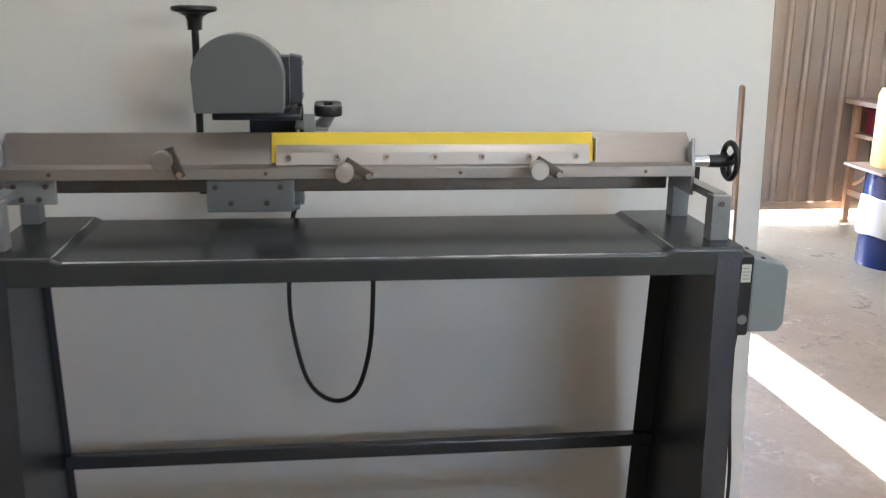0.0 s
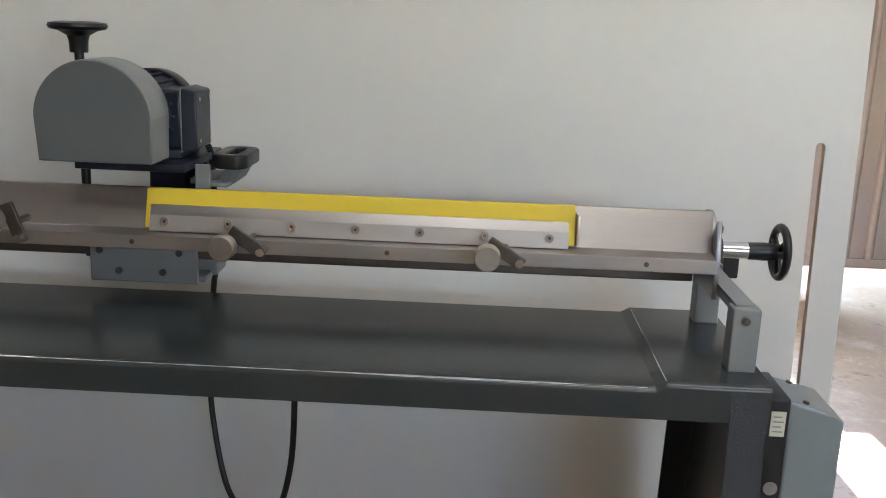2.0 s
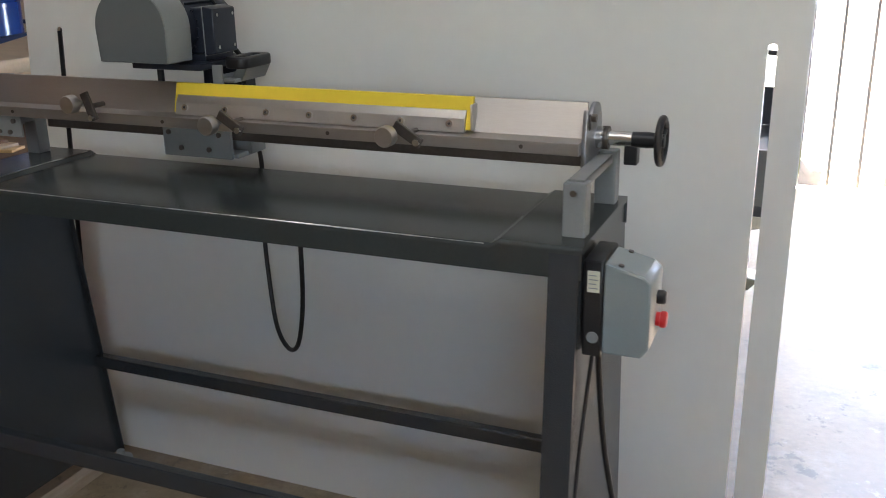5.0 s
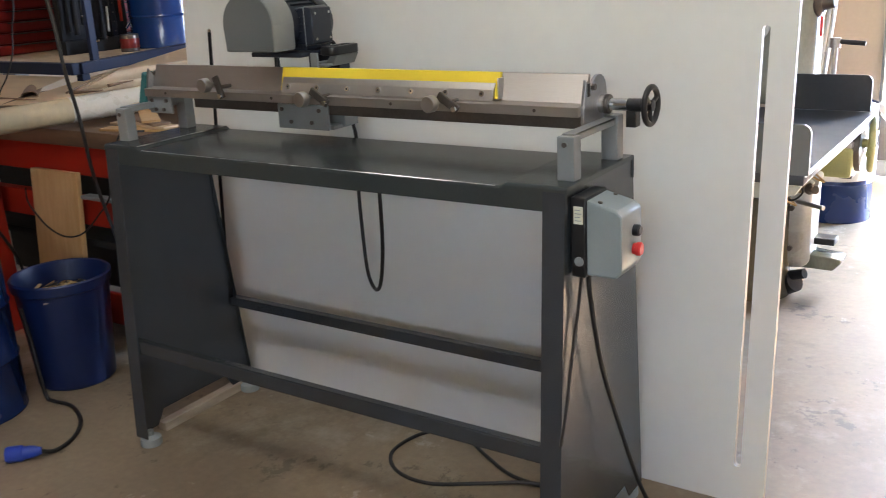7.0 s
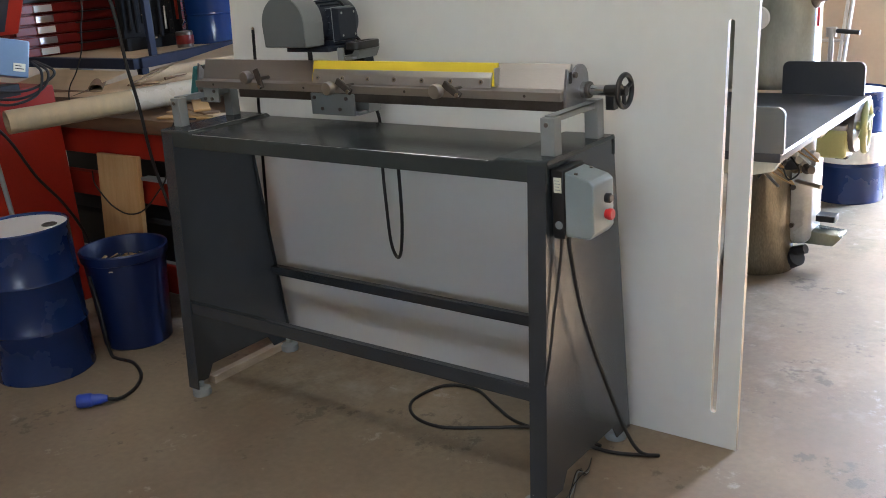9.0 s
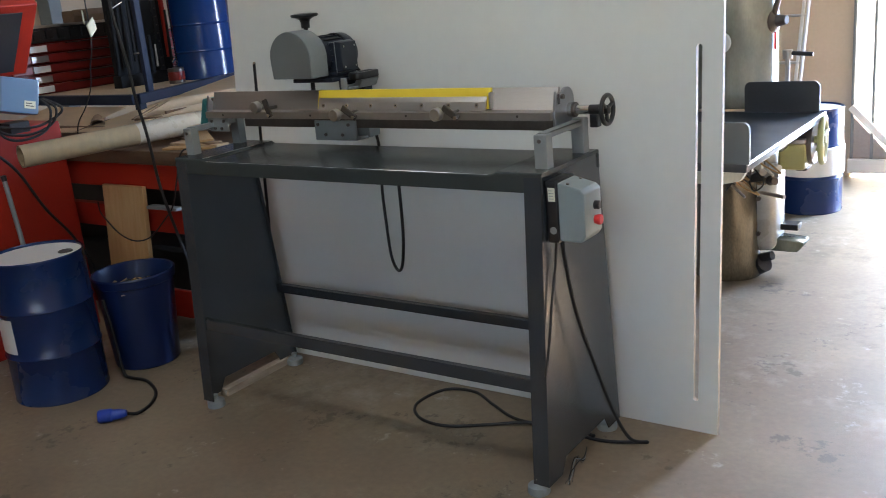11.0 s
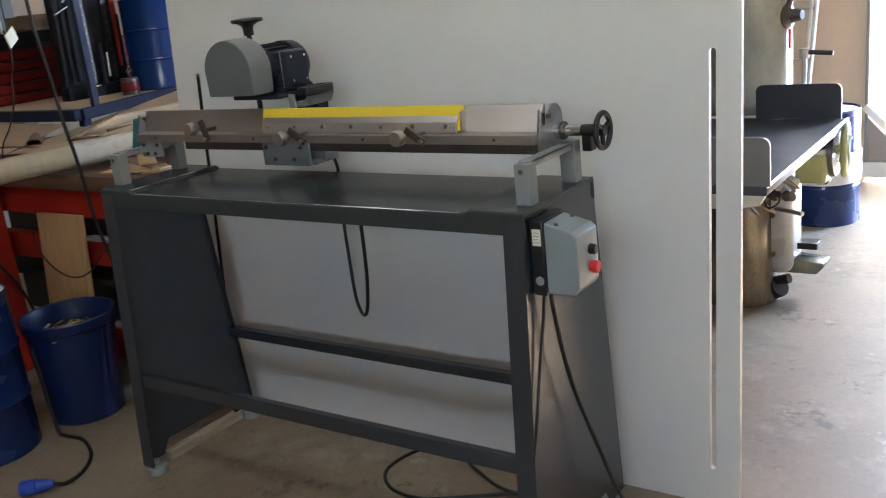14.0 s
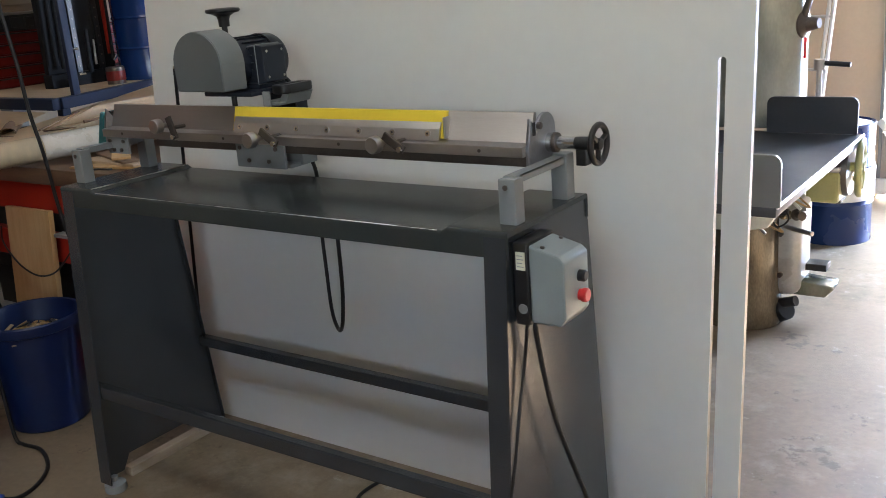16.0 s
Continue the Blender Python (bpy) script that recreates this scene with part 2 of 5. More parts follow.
def rod(a, b, r, r2=None, seg=20, bm=None, bevel=0.0):
    """A round bar from a to b."""
    own = bmesh.new()
    ln = (Vector(b) - Vector(a)).length
    bmesh.ops.create_cone(own, cap_ends=True, segments=seg, radius1=r, radius2=r if r2 is None else r2, depth=ln)
    if bevel:
        caps = [e for e in own.edges if abs(e.verts[0].co.z - e.verts[1].co.z) < 1e-6]
        bmesh.ops.bevel(own, geom=caps, offset=bevel, segments=2, profile=0.5, affect="EDGES")
    bmesh.ops.transform(own, verts=own.verts, matrix=Matrix.Translation((Vector(a) + Vector(b)) / 2) @ frame_of(a, b))
    return joined(bm, own)


def lathe(profile, centre, axis=(0, 0, 1), seg=40, bm=None):
    """Turns (radius, height) pairs round an axis through centre."""
    own = bmesh.new()
    rings = []
    for r, z in profile:
        if r < 1e-5:
            rings.append([own.verts.new((0, 0, z))])
        else:
            rings.append([own.verts.new((r * math.cos(2 * math.pi * k / seg), r * math.sin(2 * math.pi * k / seg), z)) for k in range(seg)])
    for a, b in zip(rings, rings[1:]):
        for k in range(seg):
            q = [a[k % len(a)], a[(k + 1) % len(a)], b[(k + 1) % len(b)], b[k % len(b)]]
            q = list(dict.fromkeys(q))
            if len(q) > 2:
                own.faces.new(q)
    bmesh.ops.transform(own, verts=own.verts, matrix=Matrix.Translation(centre) @ frame_of((0, 0, 0), axis))
    return joined(bm, own)


def prism(outline, a, b, axis, bevel=0.0, bm=None):
    """Sweeps a closed outline of pairs along an axis from a to b. axis x: pairs (y, z); y: (x, z); z: (x, y)."""
    own = bmesh.new()
    put = {"x": lambda u, v, w: (w, u, v), "y": lambda u, v, w: (u, w, v), "z": lambda u, v, w: (u, v, w)}[axis]
    lo, hi = [own.verts.new(put(u, v, a)) for u, v in outline], [own.verts.new(put(u, v, b)) for u, v in outline]
    n = len(outline)
    own.faces.new(lo)
    own.faces.new(hi[::-1])
    for k in range(n):
        own.faces.new((lo[k], lo[(k + 1) % n], hi[(k + 1) % n], hi[k]))
    if bevel:
        bmesh.ops.recalc_face_normals(own, faces=own.faces)
        bmesh.ops.bevel(own, geom=[e for e in own.edges if e.calc_face_angle(0) > 0.5], offset=bevel, segments=2, profile=0.5, affect="EDGES")
    return joined(bm, own)


def smooth_path(points, steps=10):
    """Catmull-Rom through the points."""
    p = [Vector(q) for q in points]
    p = [p[0] * 2 - p[1], *p, p[-1] * 2 - p[-2]]
    out = []
    for i in range(1, len(p) - 2):
        for s in range(steps):
            t = s / steps
            out.append(0.5 * ((2 * p[i]) + (p[i + 1] - p[i - 1]) * t + (2 * p[i - 1] - 5 * p[i] + 4 * p[i + 1] - p[i + 2]) * t * t + (3 * p[i] - p[i - 1] - 3 * p[i + 1] + p[i + 2]) * t ** 3))
    return [*out, p[-2]]


def cable(points, r, seg=10, steps=10, bm=None):
    """A round cord along a smooth path."""
    own = bmesh.new()
    path = smooth_path(points, steps)
    side, rings = Vector((0.3, 0.5, 0.8)), []
    for i, c in enumerate(path):
        way = (path[min(i + 1, len(path) - 1)] - path[max(i - 1, 0)]).normalized()
        side = (side - way * side.dot(way)).normalized()
        up = way.cross(side)
        rings.append([own.verts.new(c + r * (side * math.cos(2 * math.pi * k / seg) + up * math.sin(2 * math.pi * k / seg))) for k in range(seg)])
    for a, b in zip(rings, rings[1:]):
        for k in range(seg):
            own.faces.new((a[k], a[(k + 1) % seg], b[(k + 1) % seg], b[k]))
    own.faces.new(rings[0][::-1])
    own.faces.new(rings[-1])
    return joined(bm, own)


def torus(centre, axis, big, small, bm=None, seg=48, sub=14, flat=1.0):
    own = bmesh.new()
    rings = []
    for i in range(seg):
        a = 2 * math.pi * i / seg
        rings.append([own.verts.new(((big + small * math.cos(2 * math.pi * k / sub)) * math.cos(a), (big + small * math.cos(2 * math.pi * k / sub)) * math.sin(a), flat * small * math.sin(2 * math.pi * k / sub))) for k in range(sub)])
    for i in range(seg):
        a, b = rings[i], rings[(i + 1) % seg]
        for k in range(sub):
            own.faces.new((a[k], a[(k + 1) % sub], b[(k + 1) % sub], b[k]))
    bmesh.ops.transform(own, verts=own.verts, matrix=Matrix.Translation(centre) @ frame_of((0, 0, 0), axis))
    return joined(bm, own)


# ---- the hall ----
X0, X1, Y0, Y1, TOP = -5.6, 4.6, -6.0, 4.62, 4.2
fl = bmesh.new()
bmesh.ops.create_grid(fl, x_segments=2, y_segments=2, size=1)
bmesh.ops.scale(fl, verts=fl.verts, vec=((X1 - X0) / 2 + 0.2, (Y1 - Y0) / 2 + 0.2, 1))
bmesh.ops.translate(fl, verts=fl.verts, vec=((X0 + X1) / 2, (Y0 + Y1) / 2, 0))
tagged(part("floor", fl, M_FLOOR), "worn grey-brown concrete workshop floor with stains", "floor", kind="structure")
gr = bmesh.new()
bmesh.ops.create_grid(gr, x_segments=1, y_segments=1, size=400)
bmesh.ops.translate(gr, verts=gr.verts, vec=(0, 0, -0.03))
tagged(part("ground", gr, M_GRASS), "bare sunlit ground outside the hall", "ground", kind="structure")

tagged(part("wall_west", box(X0 - 0.2, X0, Y0, Y1, 0, TOP), M_WALL), "plain beige plastered wall", "wall", kind="structure")
tagged(part("wall_east", box(X1, X1 + 0.2, Y0, Y1, 0, TOP), M_WALL), "plain beige plastered wall", "wall", kind="structure")
south = box(X0, 1.5, Y0 - 0.2, Y0, 0, TOP)
box(4.1, X1, Y0 - 0.2, Y0, 0, TOP, bm=south)
box(1.5, 4.1, Y0 - 0.2, Y0, 2.6, TOP, bm=south)
box(1.5, 4.1, Y0 - 0.2, Y0, 0, 1.88, bm=south)
tagged(part("wall_south", south, M_WALL), "plastered wall with a wide daylight opening", "wall", kind="structure")
north = box(X0, 0.075, Y1, Y1 + 0.2, 0, TOP)
box(0.075, X1, Y1, Y1 + 0.2, 2.75, TOP, bm=north)
tagged(part("wall_north", north, M_WALL), "beige plastered end wall", "wall", kind="structure")
roof = box(X0 - 0.2, X1 + 0.2, -1.6, 0.85, TOP, TOP + 0.15)
box(X0 - 0.2, X1 + 0.2, 1.15, Y1 + 0.2, TOP, TOP + 0.15, bm=roof)
# the gap over the bench is added for the fill lamp
box(X0 - 0.2, -2.75, 0.85, 1.15, TOP, TOP + 0.15, bm=roof)
box(-2.45, X1 + 0.2, 0.85, 1.15, TOP, TOP + 0.15, bm=roof)
box(X0 - 0.2, X1 + 0.2, Y0 - 0.2, -1.9, TOP, TOP + 0.15, bm=roof)
box(X0 - 0.2, 0.0, -1.9, -1.6, TOP, TOP + 0.15, bm=roof)
box(1.0, X1 + 0.2, -1.9, -1.6, TOP, TOP + 0.15, bm=roof)
tagged(part("ceiling", roof, M_CEIL), "pale sheet ceiling with a roof light and a hole added over the bench", "ceiling", kind="structure")

# corrugated sheet door with a gap of light under it
DY = 4.56
sheet = bmesh.new()
row, x, k = [], 1.5, 0
prof = []
while x < X1:
    for dx, dy in [(0.0, 0.0), (0.096, 0.0)] + [(0.123 - 0.027 * math.cos(math.pi * q / 8), -0.03 * math.sin(math.pi * q / 8)) for q in range(1, 8)] + [(0.15, 0.0)]:
        prof.append((min(x + dx, X1), DY + dy))
    x += 0.15
lo = [sheet.verts.new((u, v, 0.13)) for u, v in prof]
hi = [sheet.verts.new((u, v, 2.75)) for u, v in prof]
lo2 = [sheet.verts.new((u, v + 0.004, 0.13)) for u, v in prof]
hi2 = [sheet.verts.new((u, v + 0.004, 2.75)) for u, v in prof]
for k in range(len(prof) - 1):
    if (Vector(prof[k]) - Vector(prof[k + 1])).length > 1e-5:
        sheet.faces.new((lo[k], lo[k + 1], hi[k + 1], hi[k]))
        sheet.faces.new((lo2[k + 1], lo2[k], hi2[k], hi2[k + 1]))
box(1.5, X1, DY - 0.012, DY + 0.03, 0.065, 0.13, 0.003, bm=sheet)
box(1.5, 1.54, DY - 0.01, Y1, 0.065, 2.75, 0.003, bm=sheet)
tagged(part("door_2", sheet, M_SHEET, smooth=False), "closed corrugated galvanised sheet door with a gap below", "door", kind="structure")

# translucent door leaf with a timber brace
leaf = thing("door_1", (0.07, Y1, 0), "white translucent sheet door leaf with a diagonal timber brace", "door", kind="structure")
seams = (0.08, 0.21, 0.383, 0.556, 0.73, 0.885)
for x0, x1 in zip(seams, seams[1:]):
    part("panel", box(x0 + 0.011, x1 + 0.011, Y1 + 0.03, Y1 + 0.04, 0.12, 2.7, 0.002), M_POLY, leaf)
for x0 in seams:
    part("stile", box(x0, x0 + 0.02, Y1 - 0.03, Y1 + 0.025, 0.03, 2.72, 0.003), M_GREY, leaf)
part("bottom_rail", box(0.07, 0.53, Y1 - 0.05, Y1 + 0.03, 0.03, 0.13, 0.004), M_WHITE, leaf)
part("lower_boarding", prism([(0.10, 0.13), (0.36, 0.13), (0.10, 0.42)], Y1 - 0.02, Y1 + 0.02, "y", 0.002), M_SHEET, leaf)
br = box(-0.27, 0.27, Y1 - 0.06, Y1 - 0.03, -0.022, 0.022, 0.003)
bmesh.ops.transform(br, verts=br.verts, matrix=Matrix.Translation((0.27, Y1 - 0.045, 0.30)) @ Matrix.Rotation(radians(46), 4, "Y") @ Matrix.Translation((0, -(Y1 - 0.045), 0)))
part("brace", br, M_WHITE, leaf)
# unseen box added outside; it keeps the sun off the floor beside the gap
nb = thing("sun_blocker", (1.2, 8, -0.03), "plain white box added outside to block the sun", "shed")
part("wall", box(1.03, 2.5, 6.9, 9.0, -0.03, 4.4, 0.01), M_WHITE, nb)
part("roof", box(1.02, 2.55, 6.85, 9.1, 4.4, 4.5, 0.01), M_SHEET, nb)

# ---- the white board behind the machine ----
BX0, BX1, BY, LEAN, BH, BT = -1.68, 0.489, 0.5355, 0.067, 2.35, 0.019


def board_point(x, z, depth=0.0):
    return (x, BY + LEAN * z + depth, z)


def slab(x0, x1, z0, z1, bm, d0=0.0, d1=BT):
    vs = [bm.verts.new(board_point(x, z, d)) for d in (d0, d1) for x, z in ((x0, z0), (x1, z0), (x1, z1), (x0, z1))]
    for q in ((0, 1, 2, 3), (7, 6, 5, 4), (0, 4, 5, 1), (1, 5, 6, 2), (2, 6, 7, 3), (3, 7, 4, 0)):
        bm.faces.new([vs[k] for k in q])


bd = thing("white_board", (-0.6, BY, 0), "large white melamine board with two long slots leaning upright", "board")
core, skin = bmesh.new(), bmesh.new()
S0, S1, SW = 0.110, 1.302, 0.0095
slots = (-1.553, 0.413)
cuts = [BX0, slots[0] - SW, slots[0] + SW, slots[1] - SW, slots[1] + SW, BX1]
for k in range(5):
    spans = [(0.0, BH)] if k % 2 == 0 else [(0.0, S0), (S1, BH)]
    for z0, z1 in spans:
        slab(cuts[k], cuts[k + 1], z0, z1, core, 0.002, BT)
        slab(cuts[k], cuts[k + 1], z0, z1, skin, 0.0, 0.0019)
for sx in slots:
    for zc, up in ((S0 + SW, -1), (S1 - SW, 1)):
        for sgn in (-1, 1):
            arc_p = [(sx + sgn * SW * math.cos(a), zc + up * SW * math.sin(a)) for a in [math.pi / 2 * k / 8 for k in range(9)]] + [(sx + sgn * SW, zc + up * SW)]
            for bm_s, da, db in ((core, 0.002, BT), (skin, 0.0, 0.0019)):
                fr = [bm_s.verts.new(board_point(px, pz, da)) for px, pz in arc_p]
                bk = [bm_s.verts.new(board_point(px, pz, db)) for px, pz in arc_p]
                bm_s.faces.new(fr), bm_s.faces.new(bk[::-1])
                for q in range(len(fr)):
                    w = (q + 1) % len(fr)
                    bm_s.faces.new((fr[q], bk[q], bk[w], fr[w]))
bmesh.ops.remove_doubles(core, verts=core.verts, dist=0.0003)
part("core", core, M_CORE, bd, "pale cut edge", smooth=False)
bmesh.ops.remove_doubles(skin, verts=skin.verts, dist=0.0003)
part("face", skin, M_BOARD, bd, smooth=False)

# near-black lining and backing put the left slot's shade into colour
liner = bmesh.new()
for sgn in (-1, 1):
    slab(slots[0] + sgn * SW - (0.0012 if sgn > 0 else 0), slots[0] + sgn * SW + (0.0012 if sgn < 0 else 0), S0 + 0.012, S1 - 0.012, liner, 0.0005, BT + 0.001)
slab(slots[0] - SW, slots[0] + SW, S0 + 0.004, S1 - 0.004, liner, BT - 0.006, BT + 0.0012)
part("slot_shade", liner, M_DARK, bd, "dark strip filling the slot in place of its shade", smooth=False)

# ---- the grinding machine ----
TX0, TX1, TD, TZ = -1.405, 0.167, 0.382, 1.0
mc = thing("grinding_machine", (-0.6, 0.2, 0), "long squeegee grinding machine on a dark grey sheet-metal stand", "machine")


def side_panel(x, inward):
    """A side of the stand: a sheet that widens towards the floor, with folded flanges front and back."""
    fy = lambda z: -0.058 * (1 - (z - 0.03) / 0.97)
    ry = lambda z: TD + 0.09 * (1 - (z - 0.03) / 0.97)
    z0, z1 = 0.032, TZ - 0.004
    out = [(fy(z0), z0), (fy(z1), z1), (ry(z1), z1), (ry(z0), z0), (ry(z0) - 0.09, z0), (ry(z0) - 0.12, z0 + 0.05), (fy(z0) + 0.12, z0 + 0.05), (fy(z0) + 0.09, z0)]
    bm = prism(out, x, x + inward * 0.004, "x", 0.0)
    for yy, s in ((fy, 1), (ry, -1)):
        own = bmesh.new()
        w = 0.055 if s > 0 or x > 0 else 0.018
        vs = [own.verts.new((xx, yy(z) + dy, z)) for z in (z0, z1) for xx, dy in ((x + inward * 0.0042, 0), (x + inward * w, 0), (x + inward * w, s * 0.004), (x + inward * 0.0042, s * 0.004))]
        for q in ((0, 1, 2, 3), (7, 6, 5, 4), (0, 4, 5, 1), (1, 5, 6, 2), (2, 6, 7, 3), (3, 7, 4, 0)):
            own.faces.new([vs[k] for k in q])
        bm = joined(bm, own)
    return bm


for x, d in ((TX1 - 0.004, -1), (TX0 + 0.004, 1)):
    part("side_panel", side_panel(x, d), M_HAMMER, mc, smooth=False)
# table with raised ends and a folded apron
def fold(x0, x1, zt):
    """A stretch of the folded table: rounded front and back edges, aprons and a thin top."""
    r, pts = 0.009, []
    for c, a0 in (((r, zt - r), math.pi), ((TD - r, zt - r), math.pi / 2)):
        pts += [(c[0] + r * math.cos(a0 - k * math.pi / 10), c[1] + r * math.sin(a0 - k * math.pi / 10)) for k in range(6)]
    out = [(0.0, 0.95), *pts, (TD, 0.95), (TD - 0.004, 0.95), (TD - 0.004, zt - 0.012), (0.004, zt - 0.012), (0.004, 0.95)]
    return prism(out, x0, x1, "x", 0.0)


tt = part("tabletop", fold(-1.245, -0.004, TZ), M_TOP, mc)
for x0, x1, xs in ((TX0, -1.262, -1.245), (0.012, TX1, -0.004)):
    part("raised_end", fold(x0, x1, TZ + 0.009), M_TOP, tt)
    lo_x, hi_x = (x1, xs) if x0 < -1 else (x0, xs)
    ramp_bm = fold(min(lo_x, hi_x), max(lo_x, hi_x), TZ)
    for v in ramp_bm.verts:
        if abs(v.co.x - lo_x) < 1e-5 and v.co.z > 0.96:
            v.co.z += 0.009
    part("step", ramp_bm, M_TOP, tt)
# bright steel sliver laid along the front edge to imitate its highlight
glint, xs_w = bmesh.new(), [-1.24 + 0.008 * k for k in range(154)]
ring_w = []
for x in xs_w:
    wv = 0.5 + 0.9 * noise.noise((x * 5.0, 0.3, 0.0)) + 0.5 * noise.noise((x * 31.0, 1.3, 0.0))
    mid, half = radians(122), radians(max(2.0, 12 * wv))
    ring_w.append([glint.verts.new((x, 0.009 + 0.0092 * math.cos(mid + s * half), 0.991 + 0.0092 * math.sin(mid + s * half))) for s in (-1, -0.3, 0.3, 1)])
for a, b in zip(ring_w, ring_w[1:]):
    for k in range(3):
        glint.faces.new((a[k], a[k + 1], b[k + 1], b[k]))
part("edge_glint", glint, M_CHROME, tt, "bright steel sliver that stands in for the edge highlight")
# further bright slivers imitate the highlights along the two end steps
for x0, dx, dz in ((-1.2625, 0.005, -0.0026), (0.0125, -0.0015, -0.0008)):
    strip, rows_w = bmesh.new(), []
    for k in range(46):
        y = 0.008 + 0.0079 * k
        wv = 0.55 + 0.8 * noise.noise((y * 9.0, x0 * 7.0, 0.0)) + 0.4 * noise.noise((y * 40.0, 2.3, 0.0))
        w = max(0.15, min(1.0, wv))
        rows_w.append([strip.verts.new((x0, y, TZ + 0.0094)), strip.verts.new((x0 + dx * w, y, TZ + 0.0094 + dz * w))])
    for a, b in zip(rows_w, rows_w[1:]):
        strip.faces.new((a[0], a[1], b[1], b[0]))
    part("edge_glint", strip, M_CHROME, tt, "bright steel sliver that stands in for the edge highlight")
# tie bars
part("tie_bar", box(TX0 + 0.01, TX1 - 0.01, -0.034, -0.006, 0.33, 0.375, 0.004), M_HAMMER, mc)
part("tie_bar", box(TX0 + 0.01, TX1 - 0.01, 0.415, 0.445, 0.335, 0.372, 0.004), M_HAMMER, mc)
for x, y in ((0.118, -0.045), (0.13, 0.435), (-1.365, -0.03), (-1.365, 0.435)):
    part("foot", lathe([(0, 0), (0.034, 0), (0.036, 0.004), (0.034, 0.026), (0.02, 0.03), (0.012, 0.034), (0.012, 0.05), (0, 0.05)], (x, y, 0), seg=28), M_FOOT, mc, "grey levelling foot")
# posts and channels that carry the beam
for x0 in (0.114, -1.405):
    for y0, y1, z1 in ((0.060, 0.098, 1.109), (0.30, 0.338, 1.118)):
        post = box(x0, x0 + 0.043, y0, y1, TZ + 0.008, z1, 0.003)
        rod((x0 + 0.02, y0 + 0.001, z1 - 0.018), (x0 + 0.02, y0 - 0.002, z1 - 0.018), 0.0075, bm=post)
        pp = part("post", post, M_GREY, mc)
        part("screw", rod((x0 + 0.02, y0 - 0.0005, z1 - 0.018), (x0 + 0.02, y0 - 0.004, z1 - 0.018), 0.006), M_DARKSTEEL, pp)
    ch = box(x0 + 0.006, x0 + 0.036, 0.075, 0.31, 1.108, 1.113, 0.001)
    for xx in (x0 + 0.006, x0 + 0.032):
        box(xx, xx + 0.004, 0.095, 0.30, 1.095, 1.113, 0.001, bm=ch)
    part("channel", ch, M_GREY, mc)
    part("pivot_rod", rod((x0 + 0.02, 0.098, 1.098), (x0 + 0.02, 0.30, 1.098), 0.005), M_CHROME, mc)
# bracket under the left end of the beam
eb = part("end_bracket", box(-1.392, -1.29, 0.184, 0.192, 1.078, 1.131, 0.002), M_GREY, mc, "grey end bracket with bolts")
for x, z in ((-1.375, 1.118), (-1.31, 1.118), (-1.36, 1.09), (-1.325, 1.09)):
    part("bolt", rod((x, 0.184, z), (x, 0.179, z), 0.006, seg=12), M_DARKSTEEL, eb)
# the clamping beam
BXL, BXR = -1.398, 0.112
out_b = [(0.176, 1.131), (0.176, 1.155), (0.214, 1.158), (0.236, 1.224), (0.246, 1.224), (0.246, 1.131)]
part("beam", prism(out_b, BXL, BXR, "x", 0.0012), M_BEAM, mc)
for x in (-1.30, -0.851, -0.426, -0.002):
    part("screw", rod((x, 0.1775, 1.1435), (x, 0.1745, 1.1435), 0.0042, seg=14), M_DARKSTEEL, mc)
part("rail", prism([(0.362, 1.067), (0.362, 1.099), (0.405, 1.099), (0.405, 1.067)], -1.385, 0.12, "x", 0.003), M_DARKSTEEL, mc)
for x, s in ((BXR, 1), (BXL, -1)):
    arc = [(0.275 + 0.044 * math.cos(a), 1.178 + 0.042 * math.sin(a)) for a in [math.pi * k / 10 for k in range(11)]]
    plate = prism([(0.19, 1.085), (0.325, 1.085), *arc, (0.205, 1.215), (0.19, 1.15)], x, x + s * 0.009, "x", 0.0012)
    ep = part("end_plate", plate, M_PLATE, mc, "dull steel end plate with bolts")
    part("bolt", rod((x + s * 0.009, 0.235, 1.195), (x + s * 0.018, 0.235, 1.195), 0.008, seg=6), M_DARKSTEEL, ep)
    part("bolt", rod((x + s * 0.009, 0.25, 1.105), (x + s * 0.015, 0.25, 1.105), 0.006, seg=6), M_DARKSTEEL, ep)
    part("slot_mark", box(min(x + s * 0.009, x + s * 0.0105), max(x + s * 0.009, x + s * 0.0105), 0.21, 0.222, 1.175, 1.205), M_DARK, ep)
# yellow rubber strip in its aluminium holder, fixed by screws
part("rubber_strip", prism([(0.205, 1.162), (0.224, 1.226), (0.2335, 1.226), (0.2145, 1.162)], -0.839, -0.117, "x", 0.0015), M_YELLOW, mc, "yellow rubber squeegee strip")
part("strip_holder", prism([(0.196, 1.158), (0.2030, 1.185), (0.2125, 1.2005), (0.2155, 1.2005), (0.2045, 1.158)], -0.829, -0.128, "x", 0.0008), M_HOLDER, mc, "aluminium strip holder")
part("end_clip", box(-0.1155, -0.111, 0.2, 0.228, 1.163, 1.214, 0.001), M_ALU, mc, "bright clip at the end of the strip")
for k in range(7):
    x = -0.803 + k * (0.643 / 6)
    sq = part("screw", rod((x, 0.2045, 1.173), (x, 0.1965, 1.1752), 0.0068, seg=18), M_CHROME, mc)
    part("screw_socket", rod((x, 0.1985, 1.1747), (x, 0.1959, 1.1754), 0.003, seg=6), M_DARKSTEEL, sq)
    part("screw_ring", torus((x, 0.2003, 1.1742), (0, -0.96, 0.27), 0.0072, 0.0009, seg=24, sub=6), M_STEEL, sq)
